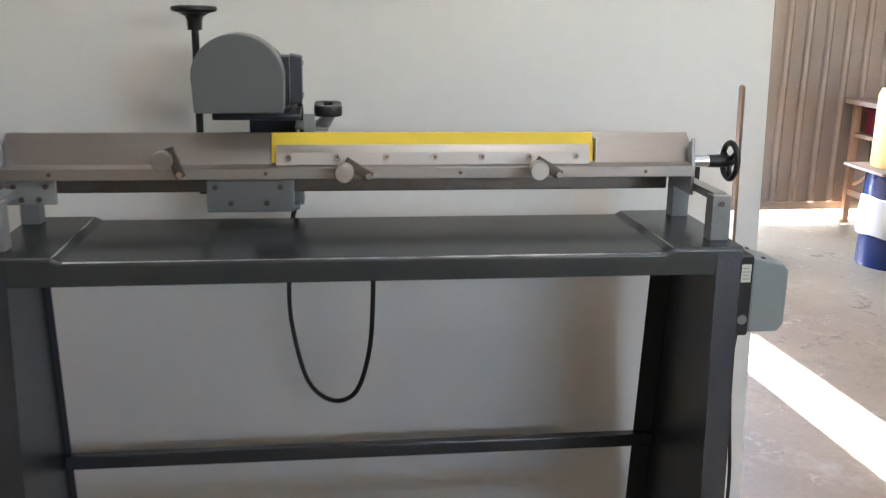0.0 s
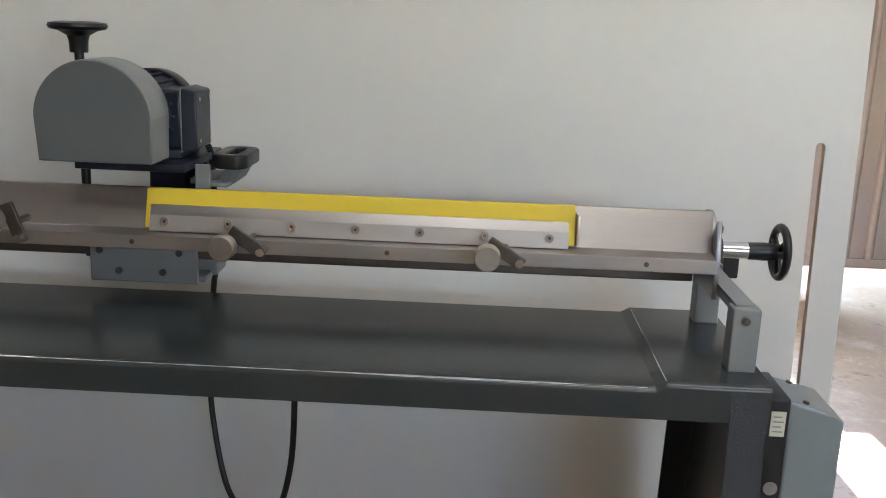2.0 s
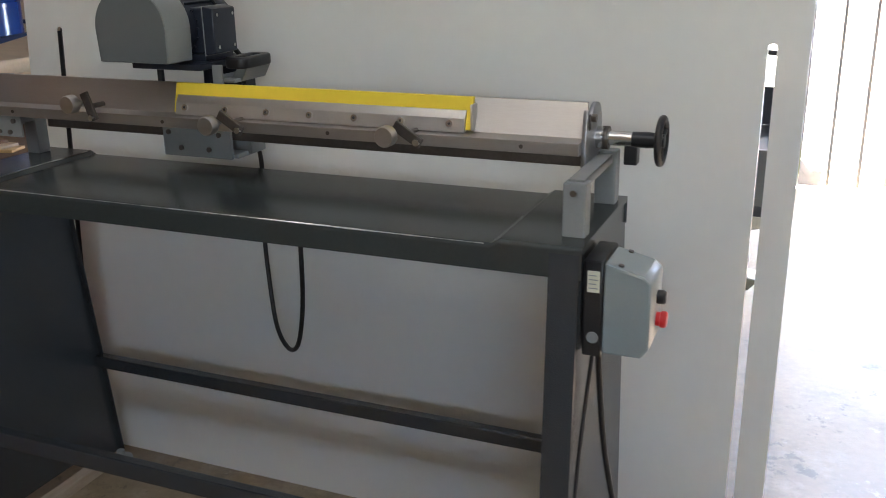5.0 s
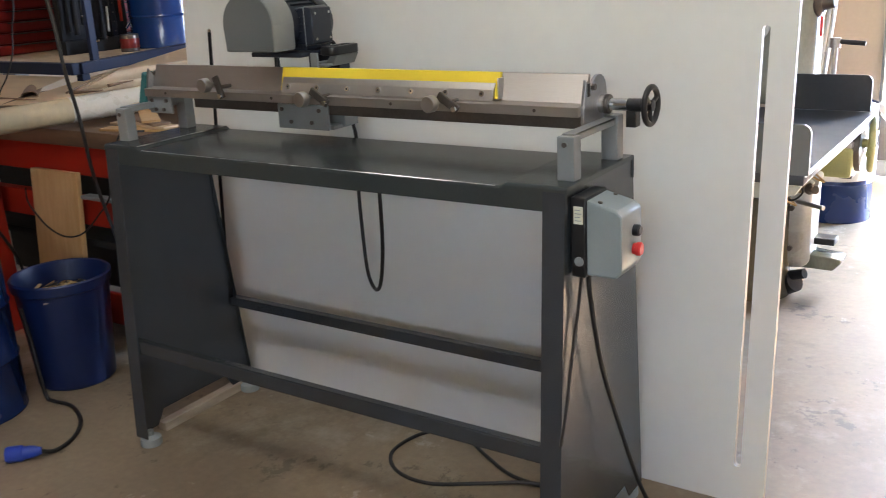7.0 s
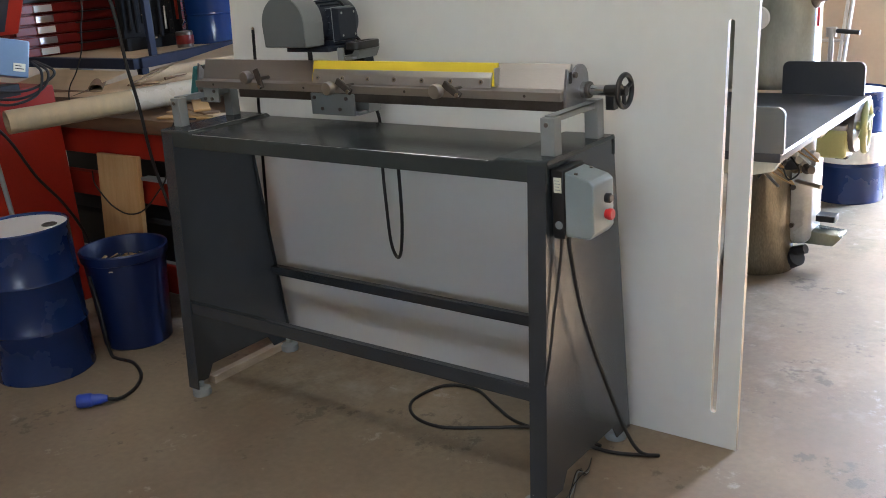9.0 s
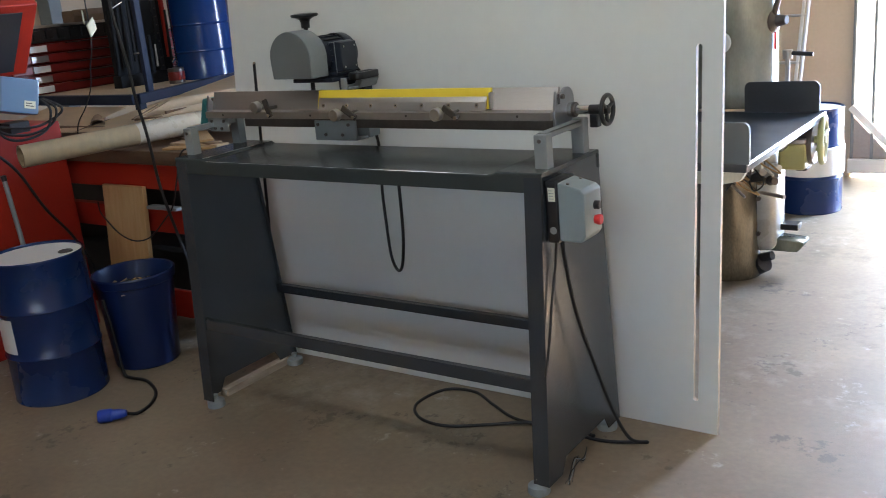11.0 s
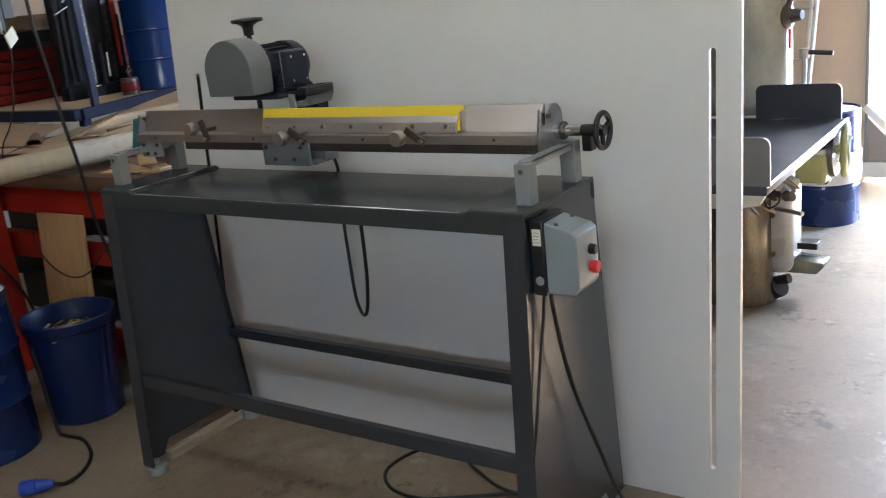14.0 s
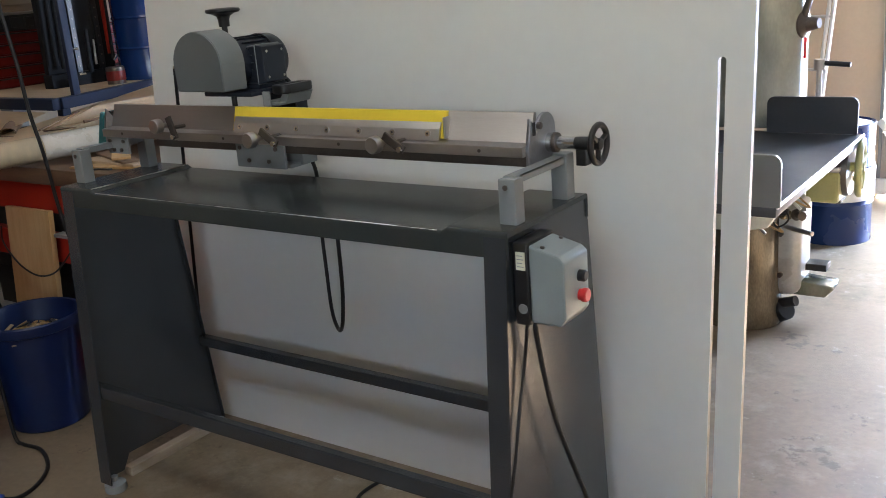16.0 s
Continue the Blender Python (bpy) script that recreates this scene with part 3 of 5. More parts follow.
# thumb screws with their clamp plates
for kx, kz, px, pz in ((-1.057, 1.182, -1.037, 1.172), (-0.683, 1.155, -0.652, 1.156), (-0.262, 1.158, -0.232, 1.157)):
    ang = radians(70 if kx < -1 else 32)
    cl = box(-0.034, 0.034, 0.150, 0.158, -0.011, 0.011, 0.002)
    bmesh.ops.transform(cl, verts=cl.verts, matrix=Matrix.Translation((px, 0, pz)) @ Matrix.Rotation(ang, 4, "Y"))
    cp = part("clamp_plate", cl, M_DARKSTEEL, mc, "dark steel clamp plate")
    part("thumb_screw", lathe([(0, 0), (0.019, 0), (0.021, 0.003), (0.021, 0.022), (0.019, 0.025), (0.006, 0.025), (0.006, 0.05), (0, 0.05)], (kx, 0.105, kz), (0, 1, 0), 32), M_STEEL, cp, "knurled bright thumb screw")
    sx = px + 0.026 * math.cos(ang)
    part("socket_screw", rod((sx, 0.150, pz - 0.026 * math.sin(ang)), (sx, 0.142, pz - 0.026 * math.sin(ang)), 0.007, seg=16), M_CHROME, cp)
    part("stud", rod((px, 0.158, pz), (px, 0.20, pz), 0.006), M_DARKSTEEL, cp)
# carriage
car = part("carriage_plate", box(-1.0, -0.797, 0.352, 0.362, 1.02, 1.096, 0.003), M_GREY, mc, "grey carriage plate with bolts")
for x, z in ((-0.98, 1.08), (-0.83, 1.08), (-0.945, 1.042), (-0.862, 1.042)):
    part("bolt", rod((x, 0.352, z), (x, 0.348, z), 0.0065, seg=14), M_DARKSTEEL, car)
part("carriage_block", box(-0.985, -0.775, 0.405, 0.47, 1.025, 1.12, 0.004), M_GREY, mc)
part("carriage_underplate", box(-0.985, -0.785, 0.362, 0.44, 1.022, 1.034, 0.002), M_GREY, mc)
part("column", box(-0.90, -0.79, 0.405, 0.47, 1.10, 1.252, 0.004), M_MOTOR, mc)
part("motor_plate", box(-0.965, -0.775, 0.23, 0.46, 1.252, 1.266, 0.003), M_MOTOR, mc)
# wheel hood
hx, hw, hz = -0.902, 0.096, 1.347
arc = [(hx + hw * math.cos(a), hz + 0.092 * math.sin(a)) for a in [math.pi * k / 28 for k in range(29)]]
part("wheel_hood", prism([*arc, (hx - hw + 0.004, 1.274), (hx + hw - 0.002, 1.274)], 0.165, 0.252, "y", 0.003), M_HOOD, mc, "grey sheet-metal wheel hood")
# the hood front's shade is put into this darker grey
part("hood_cover", prism([(hx + (p[0] - hx) * 0.985, 1.30 + (p[1] - 1.30) * 0.985) for p in arc] + [(hx - hw + 0.006, 1.276), (hx + hw - 0.004, 1.276)], 0.1615, 0.1648, "y", 0.001), M_COVER, mc, "front cover plate, its shade put into a darker grey")
part("grinding_wheel", rod((hx, 0.195, 1.345), (hx, 0.235, 1.345), 0.066, seg=40), M_FOOT, mc)
# motor with fins, terminal box and end cap
mo = part("motor", lathe([(0, 0.0), (0.05, 0.0), (0.062, 0.006), (0.066, 0.02), (0.066, 0.132), (0, 0.132)], (-0.882, 0.255, 1.34), (0, 1, 0), 44), M_MOTOR, mc, "dark blue-grey electric motor")
cowl = part("fan_cowl", lathe([(0.060, 0.130), (0.0735, 0.130), (0.0745, 0.134), (0.0735, 0.168), (0.068, 0.180), (0.056, 0.187), (0, 0.189)], (-0.882, 0.255, 1.34), (0, 1, 0), 44), M_MOTOR, mo, "rounded sheet-metal fan cowl")
part("cowl_rim", torus((-0.882, 0.384, 1.34), (0, 1, 0), 0.073, 0.0026, seg=44, sub=8), M_BLACK, cowl)
for k in range(20):
    a = 2 * math.pi * k / 20
    fin = box(0.064, 0.072, 0.285, 0.380, -0.0016, 0.0016)
    bmesh.ops.transform(fin, verts=fin.verts, matrix=Matrix.Translation((-0.882, 0, 1.34)) @ Matrix.Rotation(a, 4, "Y"))
    part("fin", fin, M_MOTOR, mo)
tb = part("terminal_box", box(-0.885, -0.798, 0.290, 0.378, 1.282, 1.386, 0.006), M_MOTOR, mo)
lid = box(-0.798, -0.772, 0.287, 0.381, 1.279, 1.389)
for v in lid.verts:
    if v.co.x > -0.79:
        v.co.y += 0.004 if v.co.y < 0.33 else -0.004
        v.co.z += 0.005 if v.co.z < 1.33 else -0.005
bmesh.ops.bevel(lid, geom=list(lid.edges), offset=0.003, segments=2, affect="EDGES", profile=0.5)
part("terminal_lid", lid, M_MOTOR, tb)
part("lid_seam", box(-0.7995, -0.7972, 0.2862, 0.3818, 1.2782, 1.3898, 0.0008), M_GREY, tb, "pale seam of the lid")
for y, z in ((0.304, 1.298), (0.364, 1.298), (0.304, 1.370), (0.364, 1.370)):
    part("screw", rod((-0.773, y, z), (-0.769, y, z), 0.004, seg=10), M_CHROME, tb)
part("motor_foot", box(-0.93, -0.80, 0.29, 0.40, 1.266, 1.282, 0.003), M_MOTOR, mo)
# height adjuster with its star knob on top
adj = part("adjuster_rod", rod((-1.012, 0.385, 1.06), (-1.012, 0.385, 1.46), 0.0085), M_BLACK, mc)
part("adjuster_knob", lathe([(0, 0), (0.016, 0), (0.017, 0.02), (0.02, 0.03), (0.034, 0.038), (0.048, 0.041), (0.052, 0.046), (0.05, 0.052), (0.03, 0.0545), (0, 0.053)], (-1.012, 0.385, 1.438), (0, 0, 1), 40), M_BLACK, adj, "black disc knob")
# push handle on an angled arm
arm = box(-0.75, -0.715, 0.274, 0.40, 1.222, 1.230, 0.002)
prism([(-0.79, 1.222), (-0.715, 1.222), (-0.698, 1.252), (-0.725, 1.252), (-0.74, 1.232), (-0.79, 1.232)], 0.30, 0.40, "y", 0.002, bm=arm)
part("handle_arm", arm, M_GREY, mc)
part("arm_bracket", box(-0.770, -0.744, 0.266, 0.274, 1.19, 1.262, 0.002), M_GREY, mc)


def stirrup(cx, cy, hx_o, hy_o, c, bar, z0, z1):
    """A flat closed loop of rectangular section with rounded corners."""
    rings = []
    for inset in (0.0, bar):
        cc, pts = max(0.004, c - inset * 0.7), []
        for sx, sy, a0 in ((1, 1, 0.0), (-1, 1, 0.5), (-1, -1, 1.0), (1, -1, 1.5)):
            for k in range(7):
                a = math.pi * (a0 + k / 12)
                pts.append((cx + sx * (hx_o - inset - cc) + cc * math.cos(a), cy + sy * (hy_o - inset - cc) + cc * math.sin(a)))
        rings.append(pts)
    bm, n = bmesh.new(), len(rings[0])
    lay = [[bm.verts.new((x, y, z)) for x, y in ring] for ring in rings for z in (z0, z1)]
    ob_, ot, ib, it = lay
    for k in range(n):
        w = (k + 1) % n
        for a, b in ((ob_, ot), (ot, it), (it, ib), (ib, ob_)):
            bm.faces.new((a[k], a[w], b[w], b[k]))
    bmesh.ops.recalc_face_normals(bm, faces=list(bm.faces))
    sharp = [e for e in bm.edges if len(e.link_faces) == 2 and e.calc_face_angle(0.0) > 1.0]
    bmesh.ops.bevel(bm, geom=sharp, offset=0.004, segments=3, affect="EDGES", profile=0.5)
    return bm


part("handle_grip", stirrup(-0.7145, 0.333, 0.0315, 0.062, 0.024, 0.0215, 1.254, 1.279), M_BLACK, mc, "black moulded stirrup grip")
# adjusting hand wheel on its shaft
sh = part("wheel_shaft", lathe([(0, 0), (0.022, 0), (0.022, 0.014), (0.0145, 0.016), (0.0145, 0.07), (0, 0.07)], (0.121, 0.287, 1.148), (1, 0, 0), 36), M_CHROME, mc, "bright knurled collar and sleeve")
hwb = lathe([(0, 0), (0.015, 0), (0.016, 0.03), (0.013, 0.062), (0, 0.064)], (0.19, 0.287, 1.148), (1, 0, 0), 28)
torus((0.246, 0.287, 1.148), (1, 0, 0), 0.043, 0.0072, bm=hwb)
for k in range(3):
    a = 2 * math.pi * k / 3 + 0.4
    rod((0.244, 0.287, 1.148), (0.246, 0.287 + 0.042 * math.cos(a), 1.148 + 0.042 * math.sin(a)), 0.006, bm=hwb, seg=10)
part("hand_wheel", hwb, M_BLACK, sh, "black three-spoke hand wheel")
gear = [(0.287 + (0.023 if k % 2 else 0.0205) * math.cos(math.pi * k / 24), 1.148 + (0.023 if k % 2 else 0.0205) * math.sin(math.pi * k / 24)) for k in range(48)]
part("knurled_collar", prism(gear, 0.132, 0.144, "x"), M_DARKSTEEL, sh)
part("stop_block", box(0.165, 0.192, 0.33, 0.36, 1.085, 1.13, 0.003), M_BLACK, mc)
part("teal_cap", prism([(-1.413, 1.19), (-1.432, 1.205), (-1.468, 1.10), (-1.452, 1.085), (-1.425, 1.09)], 0.20, 0.272, "y", 0.006), M_TEAL, mc, "teal plastic end cap")

# motor starter on the right side panel
st = part("starter_base", box(TX1, 0.203, 0.018, 0.135, 0.80, 0.985, 0.004), M_BLACK, mc, "black starter base")
cv = prism([(0.203, 0.806), (0.203, 0.98), (0.274, 0.962), (0.288, 0.95), (0.288, 0.825), (0.274, 0.806)], 0.022, 0.132, "y", 0.005)
cov = part("starter_cover", cv, M_BOX, st, "pale grey-green starter cover")
part("start_button", lathe([(0, 0), (0.013, 0), (0.013, 0.012), (0.010, 0.016), (0, 0.016)], (0.288, 0.088, 0.905), (1, 0, 0), 24), M_BLACK, cov)
part("stop_button", lathe([(0, 0), (0.013, 0), (0.013, 0.007), (0.0155, 0.008), (0.0155, 0.016), (0.013, 0.019), (0, 0.019)], (0.288, 0.088, 0.862), (1, 0, 0), 24), M_RED, cov, "red stop button")
part("rating_label", box(0.175, 0.197, 0.0165, 0.0185, 0.925, 0.965), M_LABEL, st, "cream rating label")
for k in range(4):
    part("print_bar", box(0.178, 0.194 - 0.003 * (k % 2), 0.0158, 0.0166, 0.932 + k * 0.008, 0.9337 + k * 0.008), M_FOOT, st)
for y in (0.035, 0.119):
    part("cover_screw", rod((0.23, y, 0.972), (0.231, y, 0.9765), 0.005, seg=12), M_DARKSTEEL, cov)
part("cable_gland", rod((0.187, 0.02, 0.838), (0.187, 0.0165, 0.838), 0.011), M_GREY, st)

# ---- cables of the machine ----
cb = thing("power_cable", (0.3, 0.38, 0), "black power cable hanging and looped on the floor", "cable")
part("cord", cable([(0.19, 0.06, 0.80), (0.192, 0.065, 0.74), (0.20, 0.11, 0.55), (0.215, 0.20, 0.33), (0.235, 0.28, 0.14), (0.26, 0.34, 0.03), (0.30, 0.385, 0.006), (0.27, 0.37, 0.006), (0.15, 0.33, 0.006), (-0.05, 0.345, 0.006), (-0.20, 0.355, 0.006), (-0.33, 0.42, 0.006), (-0.46, 0.49, 0.006), (-0.58, 0.46, 0.006), (-0.61, 0.31, 0.006), (-0.53, 0.215, 0.006), (-0.40, 0.20, 0.006), (-0.25, 0.28, 0.006), (-0.12, 0.335, 0.015), (0.05, 0.36, 0.006), (0.12, 0.35, 0.006)], 0.0058), M_CABLE, cb)
mcab = thing("motor_cable", (-0.7, 0.39, 0.5), "black motor cable hanging in a loop behind the table", "cable")
part("cord", cable([(-0.788, 0.38, 1.29), (-0.779, 0.395, 1.265), (-0.777, 0.40, 1.206), (-0.775, 0.41, 1.12), (-0.79, 0.455, 1.04), (-0.81, 0.495, 0.96), (-0.822, 0.50, 0.80), (-0.816, 0.495, 0.68), (-0.779, 0.460, 0.545), (-0.718, 0.415, 0.505), (-0.657, 0.368, 0.545), (-0.623, 0.347, 0.66), (-0.613, 0.340, 0.80), (-0.613, 0.338, 0.955)], 0.006), M_CABLE, mcab)
pcb = thing("starter_lead", (0.19, 0.03, 0.5), "thin dark lead along the side panel", "cable")
part("cord", cable([(0.185, 0.035, 0.80), (0.178, 0.03, 0.72), (0.174, 0.0, 0.60), (0.173, -0.025, 0.50), (0.166, -0.045, 0.40)], 0.004), M_CABLE, pcb)

lw = thing("loose_wires", (0.15, 0.16, 0), "thin frayed wires lying on the floor by the foot", "wire")
for k in range(5):
    a = 0.5 * k
    part("strand", cable([(0.13 + 0.008 * k, 0.27 - 0.02 * k, 0.006), (0.155 + 0.01 * math.sin(a), 0.20 - 0.01 * k, 0.012), (0.15 + 0.012 * math.cos(a * 2), 0.13 + 0.012 * k, 0.02), (0.165 + 0.01 * math.sin(a * 3), 0.07 + 0.01 * k, 0.008), (0.175 + 0.012 * math.cos(a), 0.03 + 0.02 * (k % 2), 0.003)], 0.0016, seg=6), (M_CABLE, M_DARKSTEEL, M_FOOT)[k % 3], lw)

# ---- drum, bin, plug, plank ----
def drum(name, x, y, z, r, h, mat, label, lidmat, group=""):
    t = thing(name, (x, y, z), label, "drum", group)
    part("body", lathe([(0, 0.006), (r * 0.96, 0.006), (r, 0.0), (r * 1.012, 0.006), (r, 0.014), (r, h * 0.32), (r * 1.03, h * 0.335), (r, h * 0.35), (r, h * 0.64), (r * 1.03, h * 0.655), (r, h * 0.67), (r, h - 0.014), (r * 1.014, h - 0.006), (r, h), (r * 0.97, h - 0.004), (r * 0.965, h - 0.014)], (x, y, z), seg=56), mat, t)
    part("lid", lathe([(r * 0.964, h - 0.02), (r * 0.964, h - 0.011), (0, h - 0.011)], (x, y, z), seg=48), lidmat, t, "pale steel drum lid")
    return t


DX1, DY1 = -2.163, -0.19
d1 = drum("steel_drum", DX1, DY1, 0, 0.192, 0.622, M_BLUE, "blue steel drum with a dusty white lid", M_WHITE)
part("bung", lathe([(0, 0), (0.03, 0), (0.03, 0.004), (0.026, 0.006), (0.02, 0.003), (0, 0.003)], (DX1 + 0.095, DY1 + 0.08, 0.611), seg=24), M_DARKSTEEL, d1)
lab = bmesh.new()
cols = [[lab.verts.new((DX1 + 0.1938 * math.cos(radians(-118 + 4 * k)), DY1 + 0.1938 * math.sin(radians(-118 + 4 * k)), z)) for z in (0.235, 0.385)] for k in range(11)]
for a, b in zip(cols, cols[1:]):
    lab.faces.new((a[0], b[0], b[1], a[1]))
part("paper_label", lab, M_WHITE, d1, "white paper label")
bn = thing("waste_bin", (-2.08, 0.205, 0), "round blue plastic bin full of wood waste", "bin")
part("tub", lathe([(0, 0.0), (0.14, 0.0), (0.145, 0.006), (0.172, 0.385), (0.182, 0.39), (0.186, 0.425), (0.181, 0.432), (0.175, 0.428), (0.168, 0.38), (0.160, 0.33)], (-2.08, 0.205, 0), seg=48), M_BIN, bn)
ws = lathe([(0.158, 0.325), (0.12, 0.345), (0.06, 0.365), (0, 0.365)], (-2.08, 0.205, 0), seg=40)
bmesh.ops.subdivide_edges(ws, edges=list(ws.edges), cuts=2)
for v in ws.verts:
    v.co.z += 0.02 * noise.noise(v.co * 22) + 0.008 * noise.noise(v.co * 60)
for k in range(34):
    a, rr = 2.4 * k, 0.15 * math.sqrt((k + 0.5) / 34)
    cx, cy = -2.08 + rr * math.cos(a), 0.205 + rr * math.sin(a)
    chip = box(-0.022 - 0.012 * (k % 3), 0.022, -0.008, 0.006 + 0.004 * (k % 2), 0, 0.005, 0.001)
    bmesh.ops.transform(chip, verts=chip.verts, matrix=Matrix.Translation((cx, cy, 0.370 - 0.14 * rr)) @ Matrix.Rotation(1.7 * k, 4, "Z") @ Matrix.Rotation(0.5 * math.sin(k * 3.1), 4, "Y"))
    part("scrap", chip, (M_PINE, M_PLY, M_BIN, M_DARK, M_PINE, M_DARK)[k % 6], bn)
part("wood_waste", ws, M_WASTE, bn, "wood shavings and scraps")

pk = thing("pine_plank", (-2.39, 0.45, 0), "bare pine board leaning against the red bench", "plank")
pb = box(-2.545, -2.24, -0.012, 0.012, 0, 0.755, 0.002)
bmesh.ops.transform(pb, verts=pb.verts, matrix=Matrix.Translation((0, 0.40, 0)) @ Matrix.Rotation(radians(-5), 4, "X"))
part("board", pb, M_PINE, pk)
pl = thing("blue_plug", (-1.66, -0.31, 0), "blue three-pin power plug on its black lead", "plug")
part("plug_body", lathe([(0, 0), (0.024, 0), (0.027, 0.008), (0.026, 0.05), (0.022, 0.055), (0.02, 0.085), (0.012, 0.11), (0, 0.112)], (-1.697, -0.346, 0.027), (0.72, 0.69, 0), 28), material("blue_plug_plastic", (0.015, 0.06, 0.42), 0.4, 0, 0.08, 12, 150, 0.03), pl)
part("lead", cable([(-1.622, -0.274, 0.025), (-1.61, -0.225, 0.008), (-1.635, -0.14, 0.007), (-1.717, -0.05, 0.007), (-1.85, 0.01, 0.007), (-1.95, 0.005, 0.007), (-1.985, 0.0, 0.02), (-2.0, 0.0, 0.10), (-2.02, 0.005, 0.22), (-2.04, 0.0, 0.36)], 0.007), M_CABLE, pl)
M_BATTEN = material("grey_raw_wood", (0.48, 0.40, 0.31), 0.65, 0, 0.15, 5, 70, 0.08, None, (0.36, 0.29, 0.22), 0.6, 0.4, (9, 1, 9))
sk = thing("wooden_batten", (-1.40, 0.2, 0), "raw wooden batten lying under the stand", "batten")
part("batten", box(-1.425, -1.385, 0.05, 0.42, 0.0, 0.032, 0.003), M_BATTEN, sk)

# ---- bench with paper and rolls ----
M_SHEETW = material("pale_plywood_face", (0.74, 0.56, 0.37), 0.6, 0, 0.08, 2, 70, 0.04, None, (0.66, 0.49, 0.31), 0.5, 0.4, (2, 9, 9))
bc = thing("workbench", (-2.4, 1.0, 0), "red steel workbench with a worn wooden top", "workbench")
part("top", box(-3.6, -1.73, 0.46, 1.75, 0.86, 0.925, 0.004), material("dark_worn_wood", (0.15, 0.085, 0.045), 0.6, 0, 0.2, 4, 60, 0.1, None, (0.09, 0.05, 0.028), 0.6, 0.4, (1, 8, 8)), bc, "worn dark wooden top")
part("front_beam", box(-3.55, -1.75, 0.49, 0.55, 0.735, 0.86, 0.003), M_REDP, bc)
part("lower_beam", box(-3.55, -1.75, 0.50, 0.55, 0.52, 0.635, 0.003), M_REDP, bc)
# near-black panel and shelf behind the red beams
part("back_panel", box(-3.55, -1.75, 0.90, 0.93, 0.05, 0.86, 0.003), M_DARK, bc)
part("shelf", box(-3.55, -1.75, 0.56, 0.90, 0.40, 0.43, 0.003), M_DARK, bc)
for x in (-3.55, -1.83):
    for y in (0.50, 1.62):
        part("leg", box(x, x + 0.08, y, y + 0.08, 0, 0.86, 0.004), M_REDP, bc)
part("tool_tray", box(-2.235, -2.02, 0.455, 0.50, 0.645, 0.660, 0.003), M_GREY, bc)
part("kick_plate", box(-2.9, -1.85, 0.52, 0.54, 0.08, 0.22, 0.003), M_REDP, bc)
sh1 = thing("plywood_sheet", (-2.6, 1.1, 0.925), "pale bowed plywood sheet propped aslant on the bench", "sheet")
pw = bmesh.new()
for c00, c10, c01, c11, n in (((-3.66, 0.58, 0.975), (-2.86, 0.56, 0.985), (-3.66, 0.97, 1.055), (-2.93, 0.97, 1.055), 6), ((-2.86, 0.56, 0.985), (-1.75, 0.80, 1.0), (-3.12, 2.1, 1.125), (-1.75, 2.1, 1.10), 12)):
    rows_p = [[pw.verts.new((Vector(c00) * (1 - i / n) + Vector(c10) * (i / n)) * (1 - k / n) + (Vector(c01) * (1 - i / n) + Vector(c11) * (i / n)) * (k / n)) for k in range(n + 1)] for i in range(n + 1)]
    for a, b in zip(rows_p, rows_p[1:]):
        for k in range(n):
            pw.faces.new((a[k], a[k + 1], b[k + 1], b[k]))
bmesh.ops.solidify(pw, geom=list(pw.faces), thickness=0.005)
part("sheet", pw, M_SHEETW, sh1)


M_TUBELIT = material("pale_tube_reflection", (0.47, 0.42, 0.34), 0.28, 0, 0.08, 9, 90, 0.08)
M_KRAFT = material("dark_kraft_paper", (0.20, 0.12, 0.07), 0.7, 0, 0.12, 8, 90, 0.05)


def roll(name, a, b, r, thick, mat, label, dent=0.0, slant=0.0):
    """A hollow tube from a to b with a wall, open at its ends."""
    t = thing(name, a, label, "roll")
    ln = (Vector(b) - Vector(a)).length
    bm = lathe([(r, 0), (r, ln * 0.3), (r, ln * 0.7), (r, ln), (r - thick, ln), (r - thick, ln * 0.5), (r - thick, 0), (r, 0)], (0, 0, 0), seg=36)
    for v in bm.verts:
        v.co.x *= 1 + dent
        v.co.y *= 1 - dent * 0.6
    bmesh.ops.transform(bm, verts=bm.verts, matrix=Matrix.Translation(a) @ frame_of(a, b))
    way = (Vector(b) - Vector(a)).normalized()
    for v in bm.verts:
        if (v.co - Vector(a)).dot(way) < 0.01:
            v.co += way * slant * max(0.0, (v.co.z - a[2] + r) / (2 * r))
    tube = part("tube", bm, mat, t)
    if slant:
        inner = lathe([(r - thick - 0.001, 0.012), (r - thick - 0.001, ln - 0.01)], (0, 0, 0), seg=36)
        for v in inner.verts:
            v.co.x *= 1 + dent
            v.co.y *= 1 - dent * 0.6
        bmesh.ops.transform(inner, verts=inner.verts, matrix=Matrix.Translation(a) @ frame_of(a, b))
        for v in inner.verts:
            if (v.co - Vector(a)).dot(way) < 0.05:
                v.co += way * slant * max(0.0, (v.co.z - a[2] + r) / (2 * r))
        part("inside", inner, M_KRAFT, tube, "dark brown inside of the roll")
    return t


ct = roll("cardboard_tube", (-2.42, -0.01, 0.985), (-2.0, 1.5, 1.02), 0.05, 0.008, M_TUBE, "long tan cardboard tube on the bench, its reflection a paler sheath")


